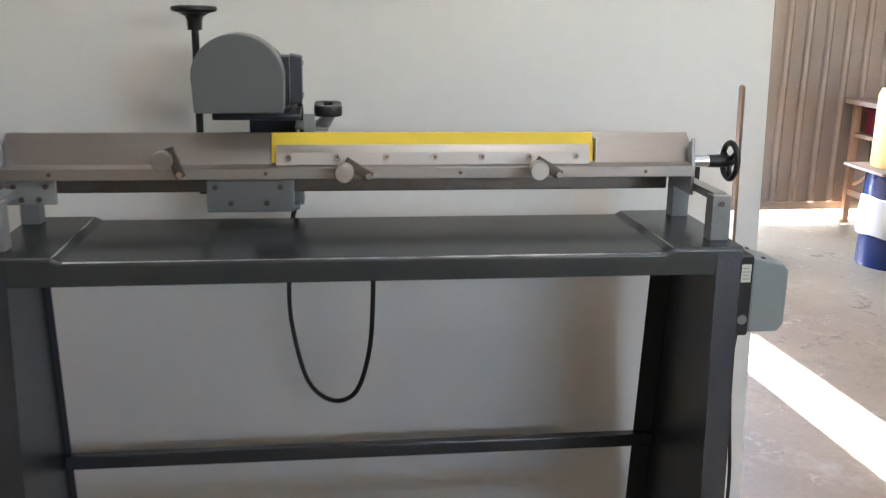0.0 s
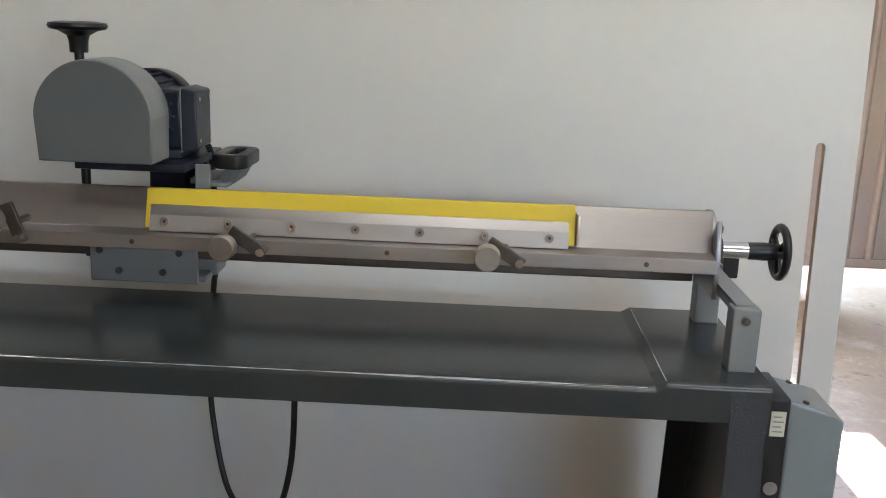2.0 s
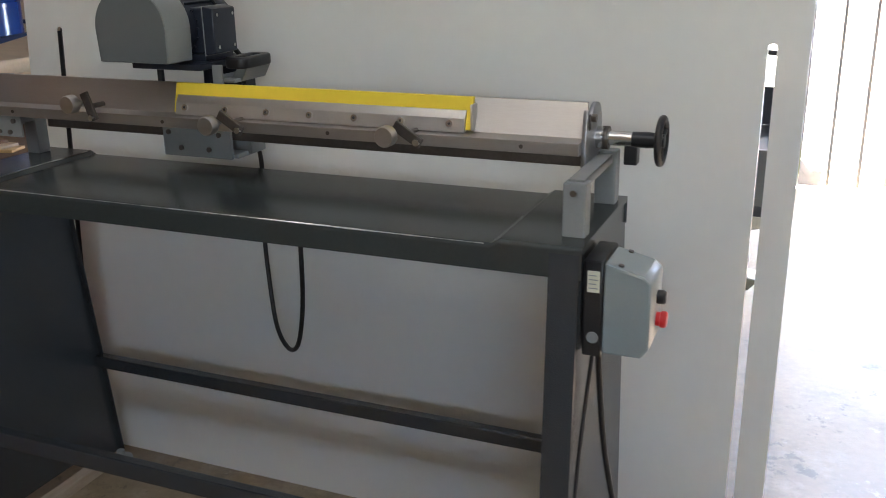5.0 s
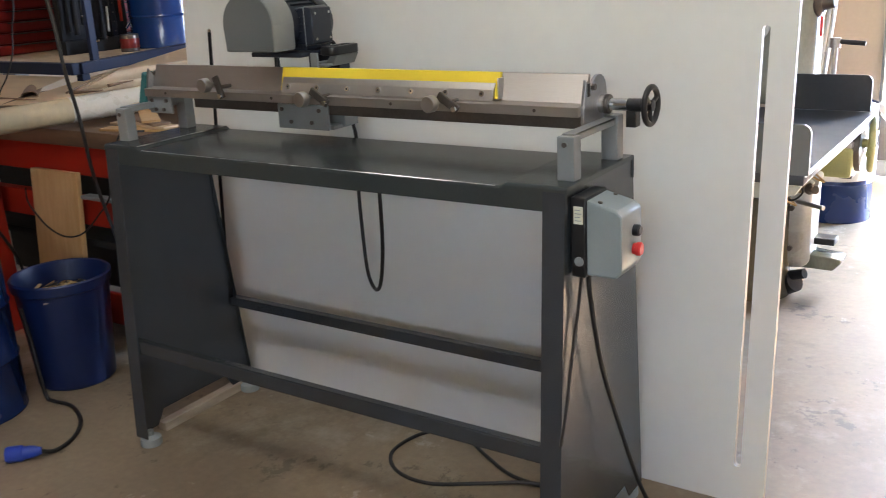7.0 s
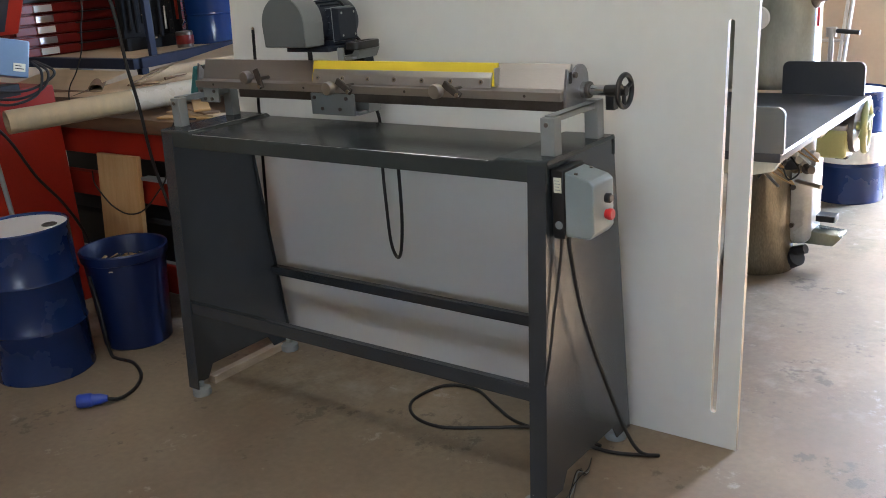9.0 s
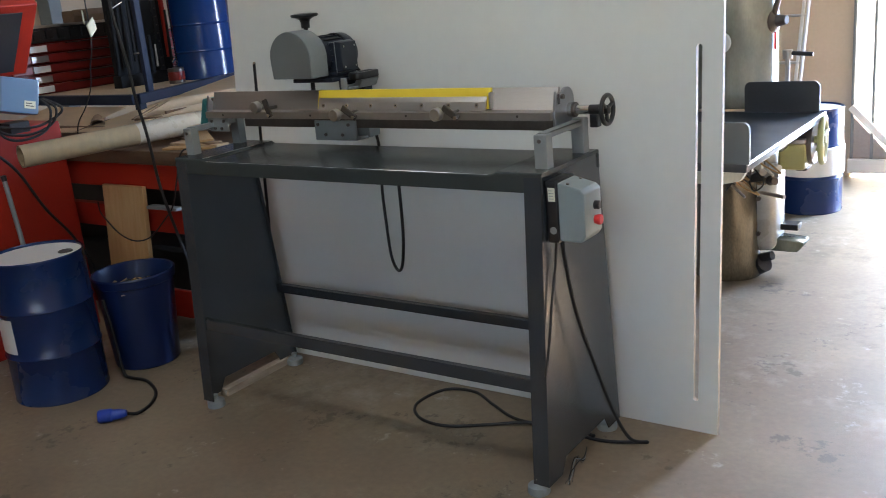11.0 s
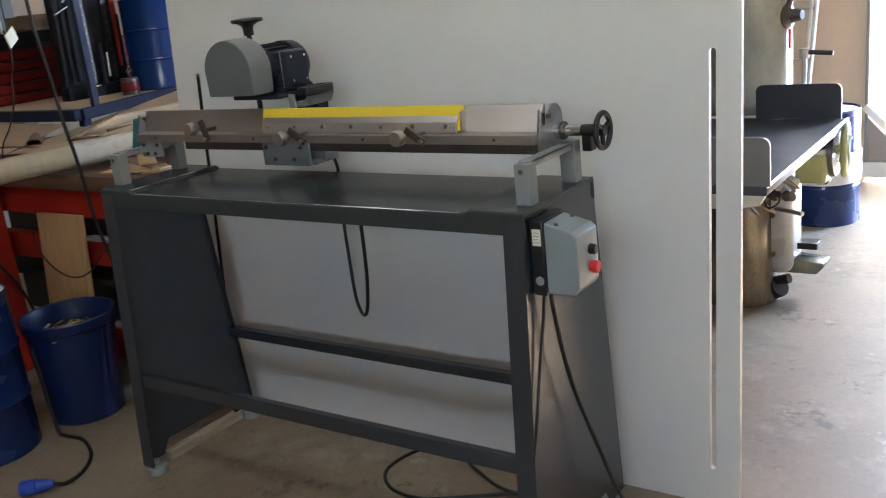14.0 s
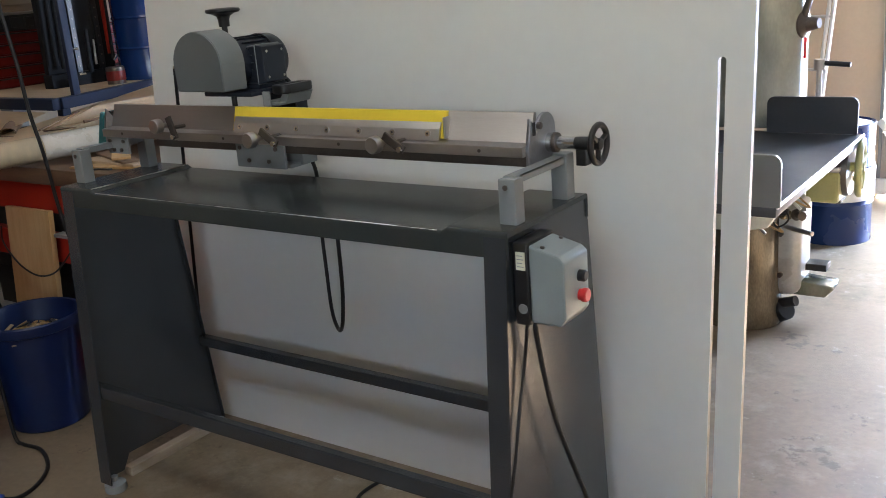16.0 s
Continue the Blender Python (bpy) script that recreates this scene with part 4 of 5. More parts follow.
# paler sheath round the tube imitates the light reflected on its far stretch
part("sleeve", rod((-2.277, 0.503, 0.9969), (-2.01, 1.464, 1.0192), 0.0512, seg=36), M_TUBELIT, ct, "paler sheath that imitates the reflection on the tube")
roll("paper_roll", (-2.76, 0.84, 1.032), (-2.15, 1.60, 1.105), 0.040, 0.002, M_PAPER, "loosely rolled brown packing paper on the sheet", 0.1, 0.24)
roll("paper_roll", (-2.58, 0.74, 1.016), (-1.98, 1.45, 1.08), 0.031, 0.002, M_PAPER, "loosely rolled brown packing paper on the sheet", 0.15, 0.22)
roll("kraft_roll", (-2.84, 0.70, 1.006), (-3.10, 0.90, 1.012), 0.028, 0.003, M_KRAFT, "short curled dark brown paper on the sheet", 0.3)
tp = thing("torn_paper", (-2.6, 0.8, 1.04), "dark slivers for torn edges and shaded slits of the packing paper", "paper")
# dark slivers draw the torn paper and the shade in its slits
for a, b, r in (((-2.36, 0.56, 1.052), (-2.66, 0.96, 1.072), 0.006), ((-2.42, 0.62, 1.046), (-2.28, 0.675, 1.054), 0.015), ((-2.42, 0.81, 1.048), (-2.39, 0.92, 1.06), 0.012), ((-3.22, 0.625, 0.995), (-2.74, 0.665, 1.002), 0.018)):
    fl_t = rod(a, b, r, 0.003, seg=14)
    mid_z = (a[2] + b[2]) / 2
    for v in fl_t.verts:
        v.co.z = mid_z + (v.co.z - mid_z) * 0.6 + 0.004 * noise.noise(v.co * 40)
    part("dark_sliver", fl_t, M_KRAFT, tp)
ob1 = thing("offcut", (-1.95, 0.62, 0.925), "dark brown wooden offcut on the bench", "offcut")
for k in range(4):
    sl = box(-0.17, 0.17, -0.035, 0.035, 0.0, 0.009, 0.001)
    bmesh.ops.transform(sl, verts=sl.verts, matrix=Matrix.Translation((-1.93 - 0.03 * k, 0.56 + 0.04 * k, 0.926 + 0.0095 * k)) @ Matrix.Rotation(radians(14 - 17 * k), 4, "Z"))
    part("slat", sl, (M_PINE, M_PLY, M_KRAFT, M_PINE)[k], ob1)

# ---- blue shelf with drum and drawers ----
sf = thing("steel_shelf", (-3.6, 1.4, 0), "blue steel shelf rack with a plywood deck", "shelf")
part("deck", prism([(-4.55, 1.03), (-2.93, 1.03), (-3.43, 2.75), (-4.55, 2.75)], 1.075, 1.095, "z"), M_PLY, sf)
part("front_rail", box(-4.6, -2.90, 0.985, 1.03, 1.06, 1.115, 0.004), M_BLUEST, sf)
part("side_rail", prism([(-2.93, 1.03), (-2.885, 1.03), (-3.395, 2.76), (-3.44, 2.76)], 1.06, 1.115, "z", 0.004), M_BLUEST, sf)
part("back_rail", box(-4.6, -3.44, 2.752, 2.80, 1.06, 1.115, 0.004), M_BLUEST, sf)
for x, y in ((-2.945, 1.032), (-4.598, 1.032), (-4.598, 2.70), (-3.45, 2.70)):
    part("post", box(x, x + 0.045, y, y + 0.045, 0, 1.06, 0.003), M_BLUEST, sf)
part("upright", box(-2.96, -2.932, 1.13, 1.17, 1.096, 2.3, 0.004), M_BLUEST, sf)
M_BLUE2 = material("glossy_blue_paint", (0.004, 0.034, 0.15), 0.16, 0, 0.1, 4, 150, 0.02)
drum("steel_drum", -3.44, 2.03, 1.095, 0.194, 0.53, M_BLUE2, "glossy blue steel drum on the shelf", M_WHITE)
# red darkened to put the shade over the drawers into the colour
M_DRED = material("darkened_red_enamel", (0.20, 0.014, 0.011), 0.35, 0, 0.12, 3, 120, 0.04, None, (0.15, 0.011, 0.009), 0.6, 0.3)
dc = thing("drawer_cabinet", (-4.25, 1.65, 1.095), "red steel drawer cabinet with closed drawers, darkened as in shade", "cabinet")
part("carcass", box(-4.45, -4.08, 1.0, 2.4, 1.095, 1.415, 0.004), M_DRED, dc)
for k in range(5):
    dr = part("drawer", box(-4.08, -4.05, 1.02, 2.38, 1.10 + k * 0.063, 1.154 + k * 0.063, 0.006), M_DRED, dc)
    part("handle", box(-4.05, -4.03, 1.42, 2.36, 1.147 + k * 0.063, 1.153 + k * 0.063, 0.002), M_DARK, dr)
    part("label_holder", box(-4.05, -4.042, 1.16, 1.28, 1.107 + k * 0.063, 1.147 + k * 0.063, 0.002), M_STEEL if k % 2 else M_WHITE, dr, "pale label holder")
bs = thing("black_crate", (-4.2, 1.5, 1.415), "black slotted steel tray on the drawer cabinet", "tray")
part("tray", box(-4.45, -4.06, 1.0, 2.1, 1.415, 1.52, 0.004), M_DARK, bs)
part("lip", box(-4.06, -4.05, 1.0, 2.1, 1.505, 1.522, 0.002), M_STEEL, bs)
for k in range(12):
    part("slot_rib", box(-4.06, -4.045, 1.03 + k * 0.088, 1.08 + k * 0.088, 1.435, 1.49, 0.002), M_BLACK, bs)
M_BROWN = material("brown_cardboard", (0.20, 0.13, 0.08), 0.8, 0, 0.12, 6, 90, 0.05)
cbx = thing("cardboard_box", (-4.25, 1.65, 1.52), "flat brown cardboard box on the tray", "box")
part("box", box(-4.22, -4.10, 1.55, 1.86, 1.52, 1.595, 0.004), M_BROWN, cbx)
part("flap", box(-4.098, -4.09, 1.55, 1.86, 1.56, 1.60, 0.002), M_BROWN, cbx)
tk = thing("tool_rack", (-3.6, 1.7, 1.095), "black perforated steel tool rack with hanging tools", "rack")
part("backplate", box(-3.66, -3.62, 1.46, 1.90, 1.17, 2.1, 0.003), M_MATTE, tk)
part("foot_bar", box(-3.68, -3.60, 1.46, 1.90, 1.095, 1.17, 0.003), M_MATTE, tk)
for y in (1.635, 1.79):
    st_r = part("perforated_strip", box(-3.62, -3.605, y, y + 0.035, 1.13, 2.08, 0.002), M_BLACK, tk)
    for k in range(17):
        part("hole_ring", rod((-3.606, y + 0.0175, 1.20 + k * 0.052), (-3.602, y + 0.0175, 1.20 + k * 0.052), 0.0045, seg=10), M_DARKSTEEL, st_r)
for k, (y, z0, z1, r, m) in enumerate(((1.49, 1.22, 1.72, 0.012, M_MATTE), (1.53, 1.20, 1.60, 0.014, M_MATTE), (1.575, 1.25, 1.66, 0.010, M_MATTE), (1.70, 1.16, 1.40, 0.015, M_MATTE), (1.74, 1.20, 1.34, 0.008, M_STEEL), (1.86, 1.22, 1.55, 0.011, M_MATTE))):
    part("tool", rod((-3.575, y, z0), (-3.58, y + 0.01, z1), r, r * 0.7, seg=12, bevel=0.003), m, tk)
for k, (y, z, ln) in enumerate(((1.50, 1.64, 0.09), (1.44, 1.58, 0.12), (1.60, 1.16, 0.06), (1.84, 1.21, 0.16), (1.80, 1.15, 0.05), (1.55, 1.30, 0.10))):
    part("spanner", rod((-3.55, y, z), (-3.55, y + ln * 0.7, z + ln * (0.6 - 0.3 * (k % 3))), 0.007, seg=8), M_CHROME, tk)
part("red_strip", box(-3.6, -3.585, 1.845, 1.875, 1.25, 2.08, 0.002), M_REDP, tk, "orange-red painted steel strip")
pt = thing("paint_tin", (-3.33, 1.68, 1.095), "small steel paint tin with a red band", "tin")
part("tin", lathe([(0, 0), (0.05, 0), (0.051, 0.09), (0.046, 0.095), (0, 0.093)], (-3.36, 1.70, 1.095), seg=28), M_DARKSTEEL, pt)
part("band", lathe([(0.0515, 0.02), (0.0525, 0.022), (0.0525, 0.07), (0.0515, 0.072)], (-3.36, 1.70, 1.095), seg=28), M_DRED, pt)
sc_l = thing("steel_column", (-5.5, 2.32, 0), "grey painted steel column by the wall", "column", kind="structure")
part("web", box(-5.58, -5.42, 2.27, 2.38, 0, TOP, 0.005), M_GREY, sc_l)

# ---- red control cabinet ----
rc = thing("red_machine_cabinet", (-3.0, 0.0, 0), "red steel machine cabinet with a tilted dark screen", "machine cabinet")
part("body", prism([(-0.7, 0.0), (0.44, 0.0), (0.43, 1.07), (-0.55, 1.10)], -3.3, -2.76, "x", 0.006), M_REDP, rc)
SCREEN = Matrix.Translation((-2.70, 0.0, 1.47)) @ Matrix.Rotation(radians(33), 4, "Y")
for name, bm_s, mat, lab in (("screen_frame", box(-0.06, 0.0, -0.60, 0.338, -0.19, 0.19, 0.008), M_REDP, ""), ("screen", box(0.0, 0.004, -0.54, 0.264, -0.165, 0.15, 0.002), M_DARK, "dark glossy screen")):
    bmesh.ops.transform(bm_s, verts=bm_s.verts, matrix=SCREEN)
    part(name, bm_s, mat, rc, lab)
part("mast", box(-2.95, -2.86, -0.1, 0.0, 1.08, 1.45, 0.004), M_DARK, rc)
lb = thing("control_box", (-2.70, 0.2, 1.07), "pale blue control box with cables on the cabinet", "control box")
cs = box(-0.085, 0.085, -0.10, 0.072, -0.08, 0.08, 0.008)
CASE = Matrix.Translation((-2.66, 0.175, 1.225)) @ Matrix.Rotation(radians(-14), 4, "X") @ Matrix.Rotation(radians(-12), 4, "Z")
bmesh.ops.transform(cs, verts=cs.verts, matrix=CASE)
part("case", cs, M_CTRL, lb)
pt_c = box(0.085, 0.088, 0.005, 0.055, -0.055, -0.02)
bmesh.ops.transform(pt_c, verts=pt_c.verts, matrix=CASE)
part("plate", pt_c, M_LABEL, lb)
for k in range(2):
    bar_c = box(0.088, 0.0888, 0.012, 0.048 - 0.01 * k, -0.045 + 0.012 * k, -0.041 + 0.012 * k)
    bmesh.ops.transform(bar_c, verts=bar_c.verts, matrix=CASE)
    part("print_bar", bar_c, M_DARK, lb)
for dy, dz in ((0.0, 0.0), (0.03, 0.03), (-0.03, -0.02)):
    part("lead", cable([(-2.62, 0.27 + dy * 0.3, 1.20), (-2.58, 0.31 + dy, 1.15), (-2.59, 0.28 + dy, 1.08 + dz), (-2.60, 0.17 + dy, 1.05 + dz), (-2.62, 0.06, 1.07 + dz), (-2.64, 0.02, 1.12)], 0.006), M_CABLE, lb)
part("bracket", box(-2.74, -2.64, 0.1, 0.2, 1.06, 1.11, 0.003), M_DARK, lb)
pole = thing("broom_pole", (-2.55, 0.1, 0), "grey metal pole leaning on the red cabinet", "pole")
part("shaft", rod((-2.66, 0.093, 0.0), (-2.70, 0.052, 0.85), 0.011), M_FOOT, pole)
part("cap", rod((-2.70, 0.052, 0.85), (-2.701, 0.051, 0.875), 0.013), M_BLACK, pole, "black end cap")

# ---- hanging cables ----
hc = thing("drop_cable", (-1.9, 0.24, 0), "black power cable hanging down from the ceiling", "cable")
part("cord", cable([(-2.02, 0.24, TOP), (-1.995, 0.25, 2.4), (-1.975, 0.26, 1.624), (-1.956, 0.26, 1.472), (-1.93, 0.26, 1.342), (-1.914, 0.26, 1.187), (-1.90, 0.275, 1.03), (-1.905, 0.30, 0.80), (-1.885, 0.33, 0.595), (-1.85, 0.345, 0.42), (-1.83, 0.37, 0.15), (-1.82, 0.40, 0.01), (-1.75, 0.45, 0.008)], 0.0068), M_CABLE, hc)
hc2 = thing("tag_cable", (-2.3, 0.3, 1.0), "thin black lead with a white paper tag", "cable")
part("cord", cable([(-2.13, 0.25, TOP), (-2.14, 0.26, 1.9), (-2.16, 0.27, 1.468), (-2.20, 0.27, 1.34), (-2.224, 0.27, 1.25), (-2.29, 0.27, 1.16), (-2.357, 0.27, 1.098), (-2.40, 0.28, 1.04), (-2.42, 0.30, 0.96)], 0.0028), M_CABLE, hc2)
tg = box(-0.003, 0.003, -0.03, 0.045, -0.025, 0.03, 0.001)
bmesh.ops.transform(tg, verts=tg.verts, matrix=Matrix.Translation((-2.15, 0.275, 1.50)) @ Matrix.Rotation(radians(30), 4, "Z") @ Matrix.Rotation(radians(25), 4, "X"))
part("tag", tg, M_LABEL, hc2, "white paper tag")
tg = box(-0.002, 0.002, -0.022, 0.012, 0.0, 0.055, 0.001)
bmesh.ops.transform(tg, verts=tg.verts, matrix=Matrix.Translation((-2.165, 0.255, 1.52)) @ Matrix.Rotation(radians(50), 4, "Z") @ Matrix.Rotation(radians(-12), 4, "X"))
part("tag", tg, M_LABEL, hc2, "white paper tag")
hc3 = thing("bench_lead", (-2.4, 0.4, 0.6), "thin black lead sagging before the plank", "cable")
part("cord", cable([(-2.60, 0.45, 0.66), (-2.52, 0.40, 0.625), (-2.42, 0.362, 0.594), (-2.341, 0.36, 0.539), (-2.236, 0.36, 0.513), (-2.115, 0.36, 0.542), (-1.994, 0.36, 0.632), (-1.919, 0.36, 0.702), (-1.864, 0.36, 0.821), (-1.81, 0.37, 0.95), (-1.80, 0.47, 0.945)], 0.0036), M_CABLE, hc3)

hc4 = thing("cabinet_lead", (-2.7, 0.1, 0.7), "black lead hanging along the red cabinet", "cable")
part("cord", cable([(-2.68, -0.2, 1.08), (-2.69, 0.0, 1.0), (-2.70, 0.123, 0.881), (-2.70, 0.225, 0.678), (-2.70, 0.342, 0.503), (-2.69, 0.42, 0.30), (-2.68, 0.44, 0.01)], 0.007), M_CABLE, hc4)

# ---- old woodworking machine behind the board ----
M_SAWPALE = material("pale_machine_grey", (0.50, 0.52, 0.52), 0.3, 0, 0.12, 6, 90, 0.05, None, (0.36, 0.36, 0.33), 0.6)
sw = thing("bandsaw", (-0.1, 2.3, 0), "old cast-iron woodworking saw in worn green enamel", "saw")
part("pedestal", lathe([(0, 0), (0.165, 0), (0.17, 0.03), (0.16, 0.08), (0.152, 0.2), (0.15, 0.42), (0.156, 0.60), (0.175, 0.70), (0.19, 0.74), (0.19, 0.795), (0, 0.795)], (-0.03, 2.345, 0), seg=48), M_RUST, sw, "rusty barrel-shaped pedestal")
col = box(-0.42, 0.172, 2.30, 2.60, 0.83, 2.5, 0.11, seg=6)
part("column", col, M_COLUMN, sw, "worn green enamelled column")
part("wheel_guard", lathe([(0, 0), (0.40, 0), (0.43, 0.02), (0.43, 0.16), (0.40, 0.18), (0, 0.18)], (-0.30, 2.24, 2.1), (0, 1, 0), 56), M_IRON, sw)
part("side_plate", box(0.05, 0.205, 2.33, 2.56, 0.12, 0.64, 0.05, seg=4), M_SAWPALE, sw, "pale grey side plate")
for z in (0.22, 0.40, 0.52):
    part("bolt", rod((0.13, 2.335, z), (0.128, 2.318, z), 0.012, seg=10), M_DARKSTEEL, sw)
tbl = part("table", box(-0.40, 0.43, 1.13, 2.33, 0.795, 0.83, 0.004), M_TABLE, sw, "dark cast-iron table")
part("table_edge", prism([(0.43, 0.822), (0.43, 0.831), (0.431, 0.831), (0.435, 0.827), (0.435, 0.822)], 1.13, 2.33, "y"), M_STEEL, tbl, "bright machined edge")
for y, x0, x1, zt, m in ((1.105, 0.05, 0.447, 0.985, M_COVER), (2.297, 0.068, 0.412, 0.976, M_TABLE)):
    c = 0.028
    arc2 = [(x1 - c + c * math.cos(a), zt - c + c * math.sin(a)) for a in [math.pi / 2 * k / 6 for k in range(7)]]
    arc3 = [(x0 + c - c * math.sin(a), zt - c + c * math.cos(a)) for a in [math.pi / 2 * k / 6 for k in range(7)]]
    part("fence", prism([(x0, 0.832), (x1, 0.832), *arc2, *arc3], y, y + 0.016, "y", 0.002), m, sw, "dark steel fence plate with rounded corners")
part("table_apron", prism([(-0.30, 0.795), (0.425, 0.795), (0.405, 0.762), (0.33, 0.745), (-0.30, 0.745)], 1.135, 1.175, "y", 0.004), M_COLUMN, tbl, "pale cast front edge")
part("tag", box(0.188, 0.2, 2.352, 2.356, 1.12, 1.2, 0.001), M_RED, sw, "small red tag")
part("motor_box", box(0.25, 0.375, 2.20, 2.36, 0.575, 0.70, 0.015), M_OLIVE, sw, "yellow-green housing")
part("bracket", box(0.12, 0.30, 2.10, 2.2, 0.68, 0.79, 0.01), M_IRON, sw)
hw2 = torus((0.43, 2.3, 0.706), (1, 0.12, 0), 0.105, 0.014)
for k in range(4):
    a = math.pi * k / 2 + 0.3
    rod((0.424, 2.3, 0.706), (0.43, 2.3 + 0.102 * math.cos(a), 0.706 + 0.102 * math.sin(a)), 0.009, bm=hw2, seg=10)
rod((0.28, 2.28, 0.706), (0.445, 2.3, 0.706), 0.018, bm=hw2)
part("hand_wheel", hw2, M_OLIVE, sw, "pale yellow hand wheel")
part("pulley", lathe([(0, 0), (0.10, 0), (0.105, 0.01), (0.105, 0.05), (0.10, 0.06), (0, 0.06)], (0.335, 2.32, 0.69), (1, 0, 0), 36), M_DARKSTEEL, sw)
cr = rod((0.25, 2.36, 0.83), (0.25, 2.36, 1.10), 0.011)
rod((0.25, 2.36, 1.075), (0.25, 2.36, 1.115), 0.022, bm=cr)
part("crank", cr, M_STEEL, sw)
part("crank_handle", rod((0.262, 2.36, 1.10), (0.365, 2.36, 1.092), 0.010), M_BLACK, sw, "black lever handle")
part("guide_knob", lathe([(0, 0), (0.05, 0), (0.06, 0.02), (0.055, 0.06), (0.03, 0.075), (0.02, 0.12), (0, 0.12)], (0.12, 2.42, 1.245), (1, -0.25, 0.05), 30), M_DARKSTEEL, sw)
part("guide_arm", rod((0.17, 2.40, 1.26), (0.23, 2.36, 1.44), 0.014), M_DARKSTEEL, sw)
part("round_cover", lathe([(0, 0), (0.07, 0), (0.075, 0.008), (0.06, 0.02), (0, 0.022)], (0.118, 2.42, 0.33), (1, -0.5, 0), 36), M_GREY, sw)
part("lock_rod", rod((0.10, 2.36, 0.43), (0.27, 2.26, 0.43), 0.010), M_STEEL, sw)
part("pedal", prism([(0.13, 0.12), (0.30, 0.12), (0.335, 0.16), (0.33, 0.175), (0.15, 0.19), (0.13, 0.17)], 2.38, 2.50, "y", 0.006), M_IRON, sw, "worn foot pedal")
part("pedal_arm", rod((0.05, 2.36, 0.06), (0.20, 2.32, 0.115), 0.022), M_DARK, sw)
part("pedal_hub", rod((0.10, 2.36, 0.03), (0.16, 2.33, 0.07), 0.045), M_DARK, sw)
part("switch", box(0.16, 0.29, 2.44, 2.52, 0.215, 0.245, 0.004), M_BLACK, sw)
for k in range(5):
    a = k * 1.3
    part("wire", cable([(0.0 + 0.02 * k, 2.16, 0.77), (0.06 + 0.015 * k, 2.12 - 0.02 * k, 0.70 - 0.02 * k), (0.12 + 0.02 * math.sin(a), 2.13, 0.62 - 0.03 * (k % 3)), (0.10 - 0.03 * k, 2.17, 0.56 + 0.02 * k), (0.02, 2.19, 0.66), (-0.05, 2.2, 0.72)], 0.005), M_CABLE if k % 2 else M_DARKSTEEL, sw)

# levers, valves and rods crowded under the table
for k in range(6):
    x = 0.0 + 0.022 * k
    part("hose", cable([(x - 0.02, 2.17, 0.74), (x + 0.03, 2.155 - 0.006 * k, 0.66), (x + 0.012 * (k % 3), 2.16, 0.57 - 0.02 * (k % 4)), (x - 0.05, 2.175, 0.50 + 0.015 * k), (x - 0.07, 2.19, 0.60)], 0.0045, seg=8), (M_CABLE, M_RUST, M_DARKSTEEL)[k % 3], sw, "thin brown hose")
for k in range(20):
    x, y = 0.05 + 0.022 * (k * 5 % 9), 2.165 + 0.02 * (k % 4)
    z = 0.50 + 0.016 * (k * 7 % 11)
    m = (M_STEEL, M_DARKSTEEL, M_WHITE, M_DARK, M_RUST)[k % 5]
    if k % 3 == 0:
        part("lever", rod((x, y, z), (x + 0.07 + 0.01 * (k % 4), y - 0.03, z - 0.05 + 0.03 * (k % 4)), 0.009, 0.006, seg=10), m, sw)
    elif k % 3 == 1:
        part("valve", lathe([(0, 0), (0.022, 0), (0.024, 0.012), (0.016, 0.02), (0.011, 0.05), (0.018, 0.056), (0, 0.06)], (x, y, z), (0.6, -0.7, 0.3 - 0.2 * (k % 3)), 16), m, sw)
    else:
        part("bracket", prism([(x, z), (x + 0.06, z + 0.01), (x + 0.055, z + 0.045), (x + 0.02, z + 0.05), (x - 0.01, z + 0.03)], y, y + 0.03, "y", 0.004), m, sw)
part("fitting", box(0.275, 0.375, 2.19, 2.28, 0.70, 0.725, 0.006), M_STEEL, sw, "bright bracket on the housing")
part("support", box(0.315, 0.37, 2.26, 2.36, 0.56, 0.76, 0.008), M_DARK, sw)
# white disc imitates daylight seen through a round hole in the column
part("bright_hole_disc", lathe([(0, 0), (0.05, 0), (0.052, 0.006), (0.045, 0.012), (0, 0.012)], (-0.04, 2.275, 1.167), (0.1, -1, 0), 32), M_WHITE, sw, "white disc standing in for a bright hole through the column")
for k in range(9):
    a = 2.1 * k
    x, z = 0.02 + 0.05 * (k % 5), 0.70 - 0.035 * (k % 4)
    part("fitting", box(x, x + 0.035, 2.10 + 0.02 * (k % 3), 2.15 + 0.02 * (k % 3), z, z + 0.03 + 0.012 * (k % 3), 0.004), (M_STEEL, M_DARKSTEEL, M_WHITE)[k % 3], sw)
    part("wire", cable([(x, 2.12, z), (x + 0.05 * math.cos(a), 2.09, z - 0.06), (x + 0.09 * math.sin(a), 2.10, z - 0.10 - 0.02 * (k % 3)), (x - 0.04, 2.14, z - 0.04)], 0.004, seg=8), (M_CABLE, M_PINE, M_CABLE)[k % 3], sw)
sw.location.y -= 0.075
d3 = drum("steel_drum", 0.035, 3.66, 0, 0.19, 0.64, M_BLUE, "blue steel drum partly wrapped in white film", M_WHITE)
part("film", lathe([(0.193, 0.235), (0.199, 0.24), (0.2, 0.30), (0.198, 0.36), (0.201, 0.40), (0.193, 0.41)], (0.035, 3.66, 0), seg=48), M_WHITE, d3, "crumpled white film")
ld = thing("ladder", (-0.35, 4.7, 0), "white aluminium ladder leaning on the end wall", "ladder")
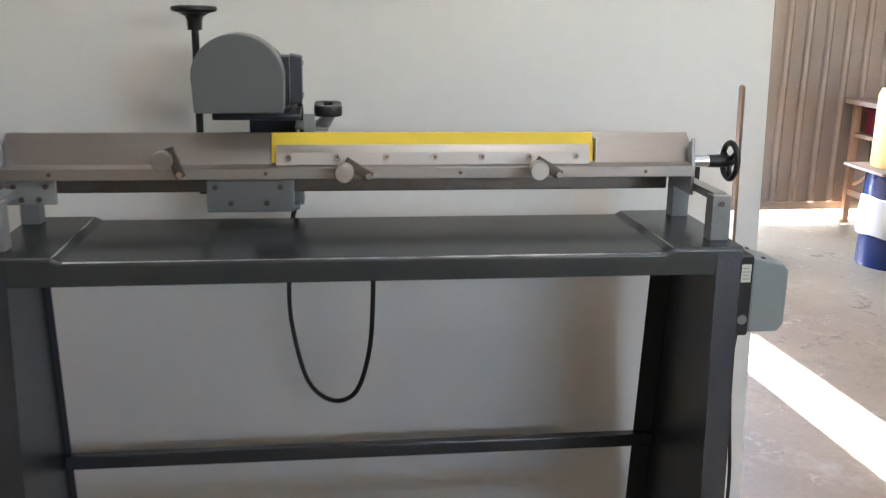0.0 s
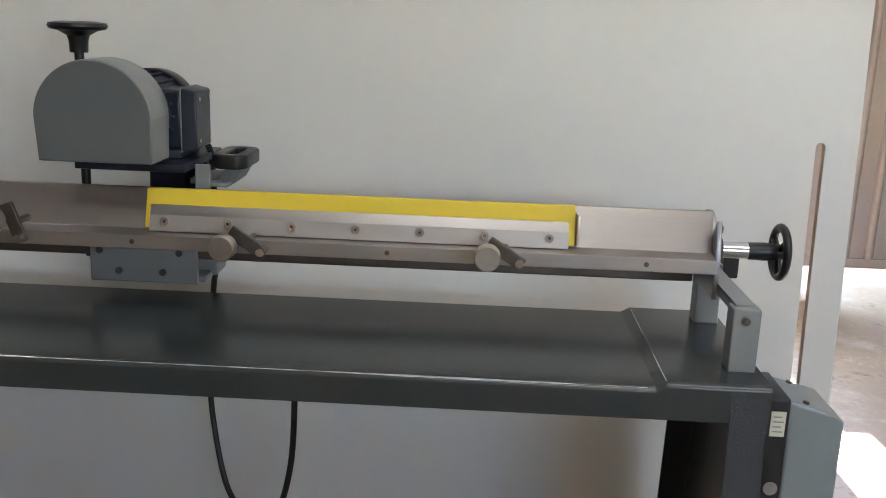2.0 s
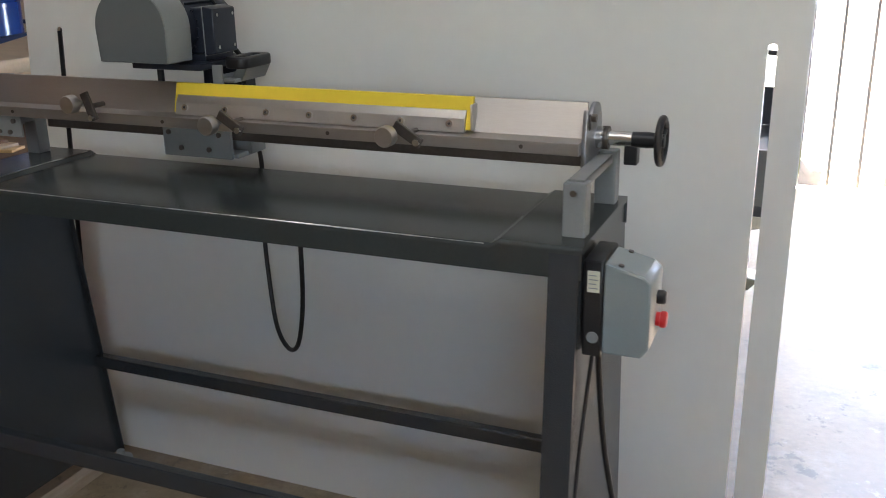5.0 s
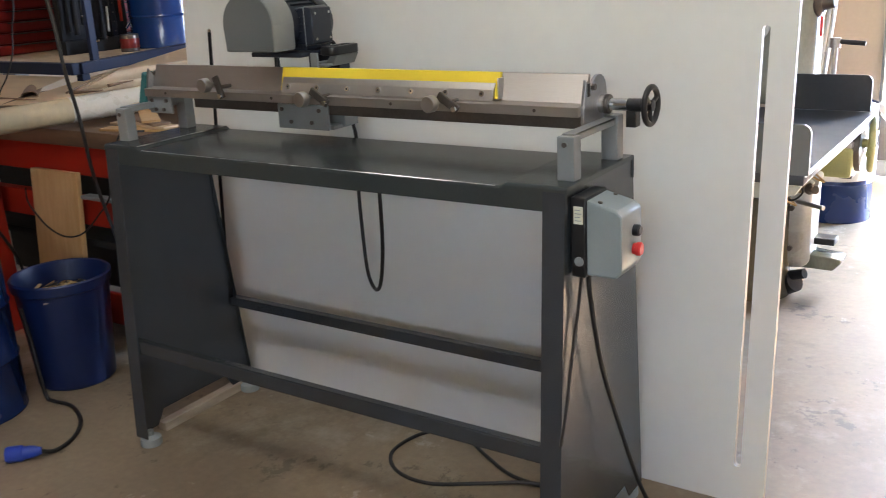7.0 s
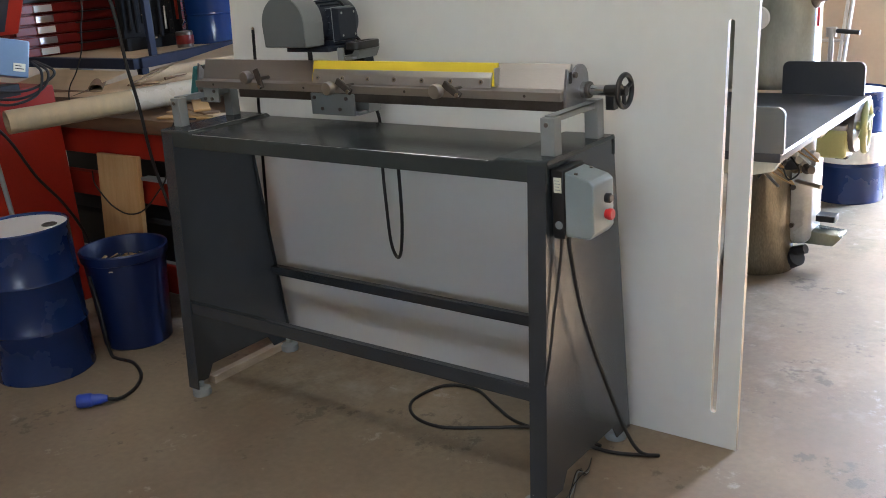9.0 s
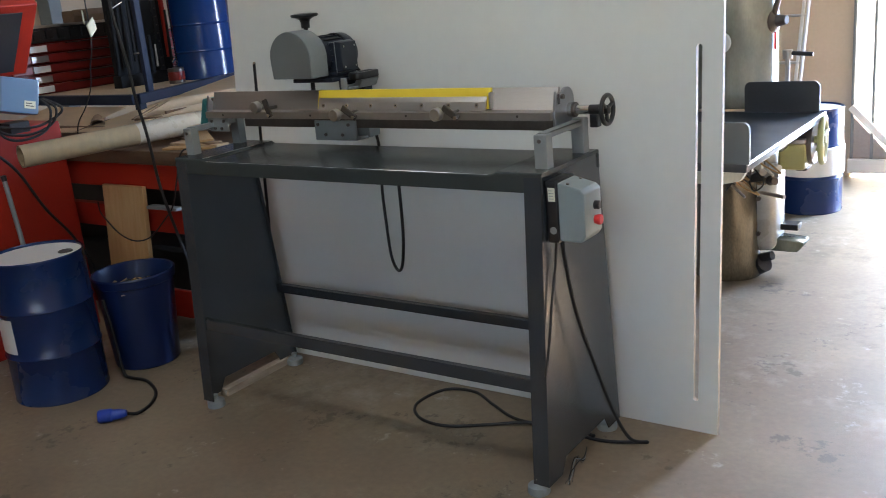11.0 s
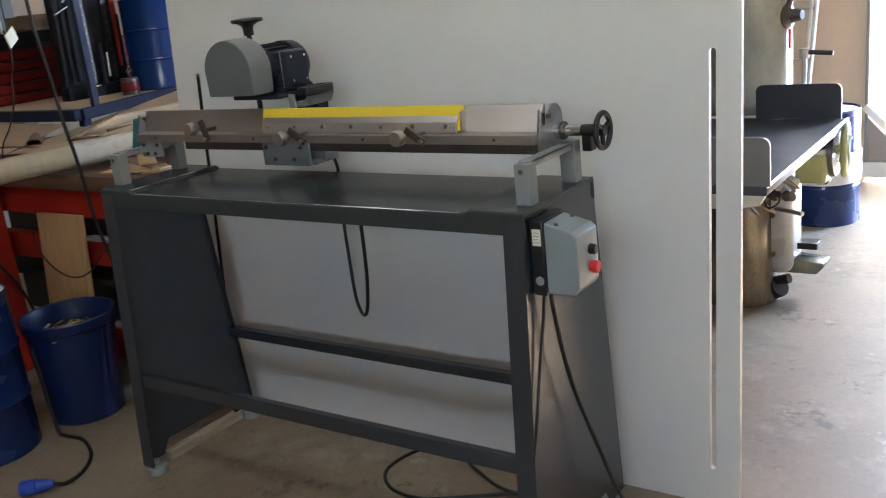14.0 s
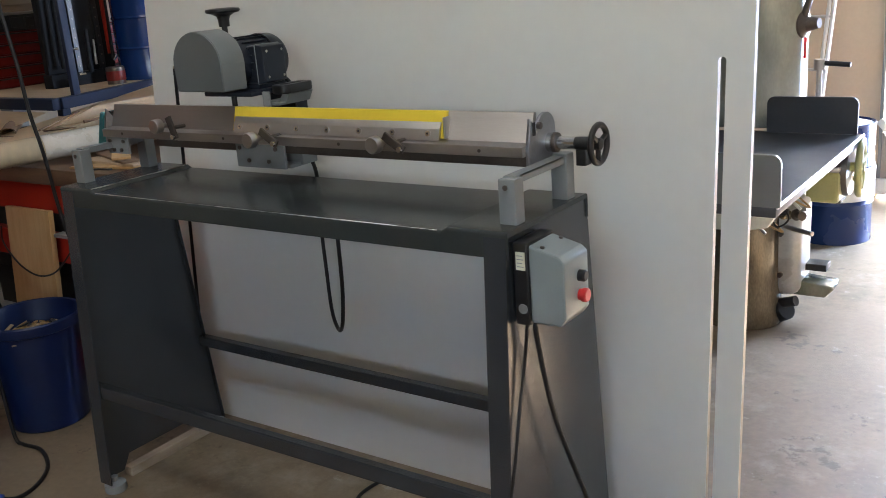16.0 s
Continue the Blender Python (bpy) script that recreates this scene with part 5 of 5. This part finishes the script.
for x in (-0.255, -0.284, -0.53):
    part("rail", rod((x, 4.30, 0.0), (x + 0.19, 4.50, 2.6), 0.012, seg=12), M_WHITE, ld)
for k in range(9):
    z = 0.21 + k * 0.31
    part("rung", rod((-0.53 + 0.073 * z, 4.30 + 0.077 * z, z), (-0.255 + 0.073 * z, 4.30 + 0.077 * z, z), 0.010, seg=12), M_ALU, ld)

# ---- things before the corrugated door ----
M_CRATE0 = material("brown_board", (0.36, 0.24, 0.16), 0.6, 0, 0.15, 5, 80, 0.08)
d4 = drum("steel_drum", 2.70, 3.30, 0, 0.205, 0.58, M_BLUE, "blue steel drum with a white paper label", M_WHITE)
pw2 = lathe([(0.207, 0.19), (0.214, 0.195), (0.217, 0.26), (0.213, 0.33), (0.218, 0.38), (0.214, 0.42), (0.207, 0.425)], (2.70, 3.30, 0), seg=48)
for v in pw2.verts:
    v.co.z += 0.03 * noise.noise(v.co * 6) * (1 if v.co.z > 0.3 else 0.6)
    v.co.x -= 0.03 * max(0, noise.noise(v.co * 4))
part("paper_wrap", pw2, M_WHITE, d4, "torn white paper wrap")
pbd = thing("plank", (2.70, 3.30, 0.58), "flat brown plank lying on the drum", "plank")
part("board", box(2.43, 2.93, 3.08, 3.50, 0.58, 0.598, 0.003), M_CRATE0, pbd)
yc = thing("yellow_canister", (2.70, 3.30, 0.598), "tall yellow canister standing on a board on the drum", "canister")
part("body", lathe([(0, 0), (0.185, 0), (0.19, 0.01), (0.19, 0.42), (0.175, 0.46), (0.06, 0.475), (0, 0.475)], (2.70, 3.30, 0.598), seg=40), material("yellow_enamel", (0.68, 0.42, 0.12), 0.6, 0, 0.06, 6, 100, 0.03), yc)
rk = thing("wooden_stand", (3.5, 4.5, 0), "bare wooden stand with shelves before the corrugated door", "stand")
M_STAND = material("pinkish_bare_wood", (0.42, 0.28, 0.20), 0.6, 0, 0.12, 5, 80, 0.08, None, (0.43, 0.28, 0.19), 0.6, 0.4, (8, 8, 1))
for x in (3.03, 3.66):
    for y in (3.78, 4.44):
        part("leg", box(x, x + 0.045, y, y + 0.045, 0, 0.855, 0.003), M_STAND, rk)
part("top", box(2.98, 3.76, 3.74, 4.51, 0.855, 0.89, 0.003), M_STAND, rk)
for x in (3.035, 3.665):
    part("side_rail", box(x, x + 0.035, 3.825, 4.44, 0.20, 0.245, 0.003), M_STAND, rk)
    part("upper_rail", box(x, x + 0.035, 3.825, 4.44, 0.62, 0.65, 0.003), M_STAND, rk)
part("shelf", box(3.07, 3.665, 3.80, 4.47, 0.63, 0.645, 0.002), M_STAND, rk)
part("brace", rod((3.06, 4.40, 0.28), (3.06, 3.84, 0.60), 0.014, seg=8), M_STAND, rk)
rbx = thing("red_crate", (3.35, 4.2, 0.645), "dark red plastic crate in the wooden stand", "crate")
M_CRIM = material("dark_red_plastic", (0.22, 0.015, 0.03), 0.45, 0, 0.1, 8, 120, 0.03)
part("crate", box(3.10, 3.60, 4.02, 4.42, 0.645, 0.82, 0.01), M_CRIM, rbx)
part("rim", box(3.085, 3.615, 4.005, 4.435, 0.80, 0.825, 0.006), M_CRIM, rbx)
M_CRATE = material("reddish_crate_wood", (0.30, 0.16, 0.10), 0.7, 0, 0.2, 5, 80, 0.1, None, (0.16, 0.08, 0.05), 0.6, 0.4, (1, 8, 8))
for k, (x0, x1, z0, z1) in enumerate(((1.145, 1.56, 0.0, 0.25), (1.13, 1.55, 0.254, 0.55), (1.12, 1.54, 0.554, 0.80), (1.10, 1.50, 0.804, 1.20))):
    wb = thing("wooden_crate", (1.33, 4.12, z0), "brown wooden crate in a stack by the opening", "crate", "stacked crates")
    part("case", box(x0, x1, 3.97, 4.30, z0, z1, 0.006), M_CRATE, wb)
    for zz in (z0 + 0.06, z1 - 0.09):
        part("batten", box(x0 - 0.012, x1 + 0.012, 3.956, 3.97, zz, zz + 0.04, 0.002), M_STAND, wb)
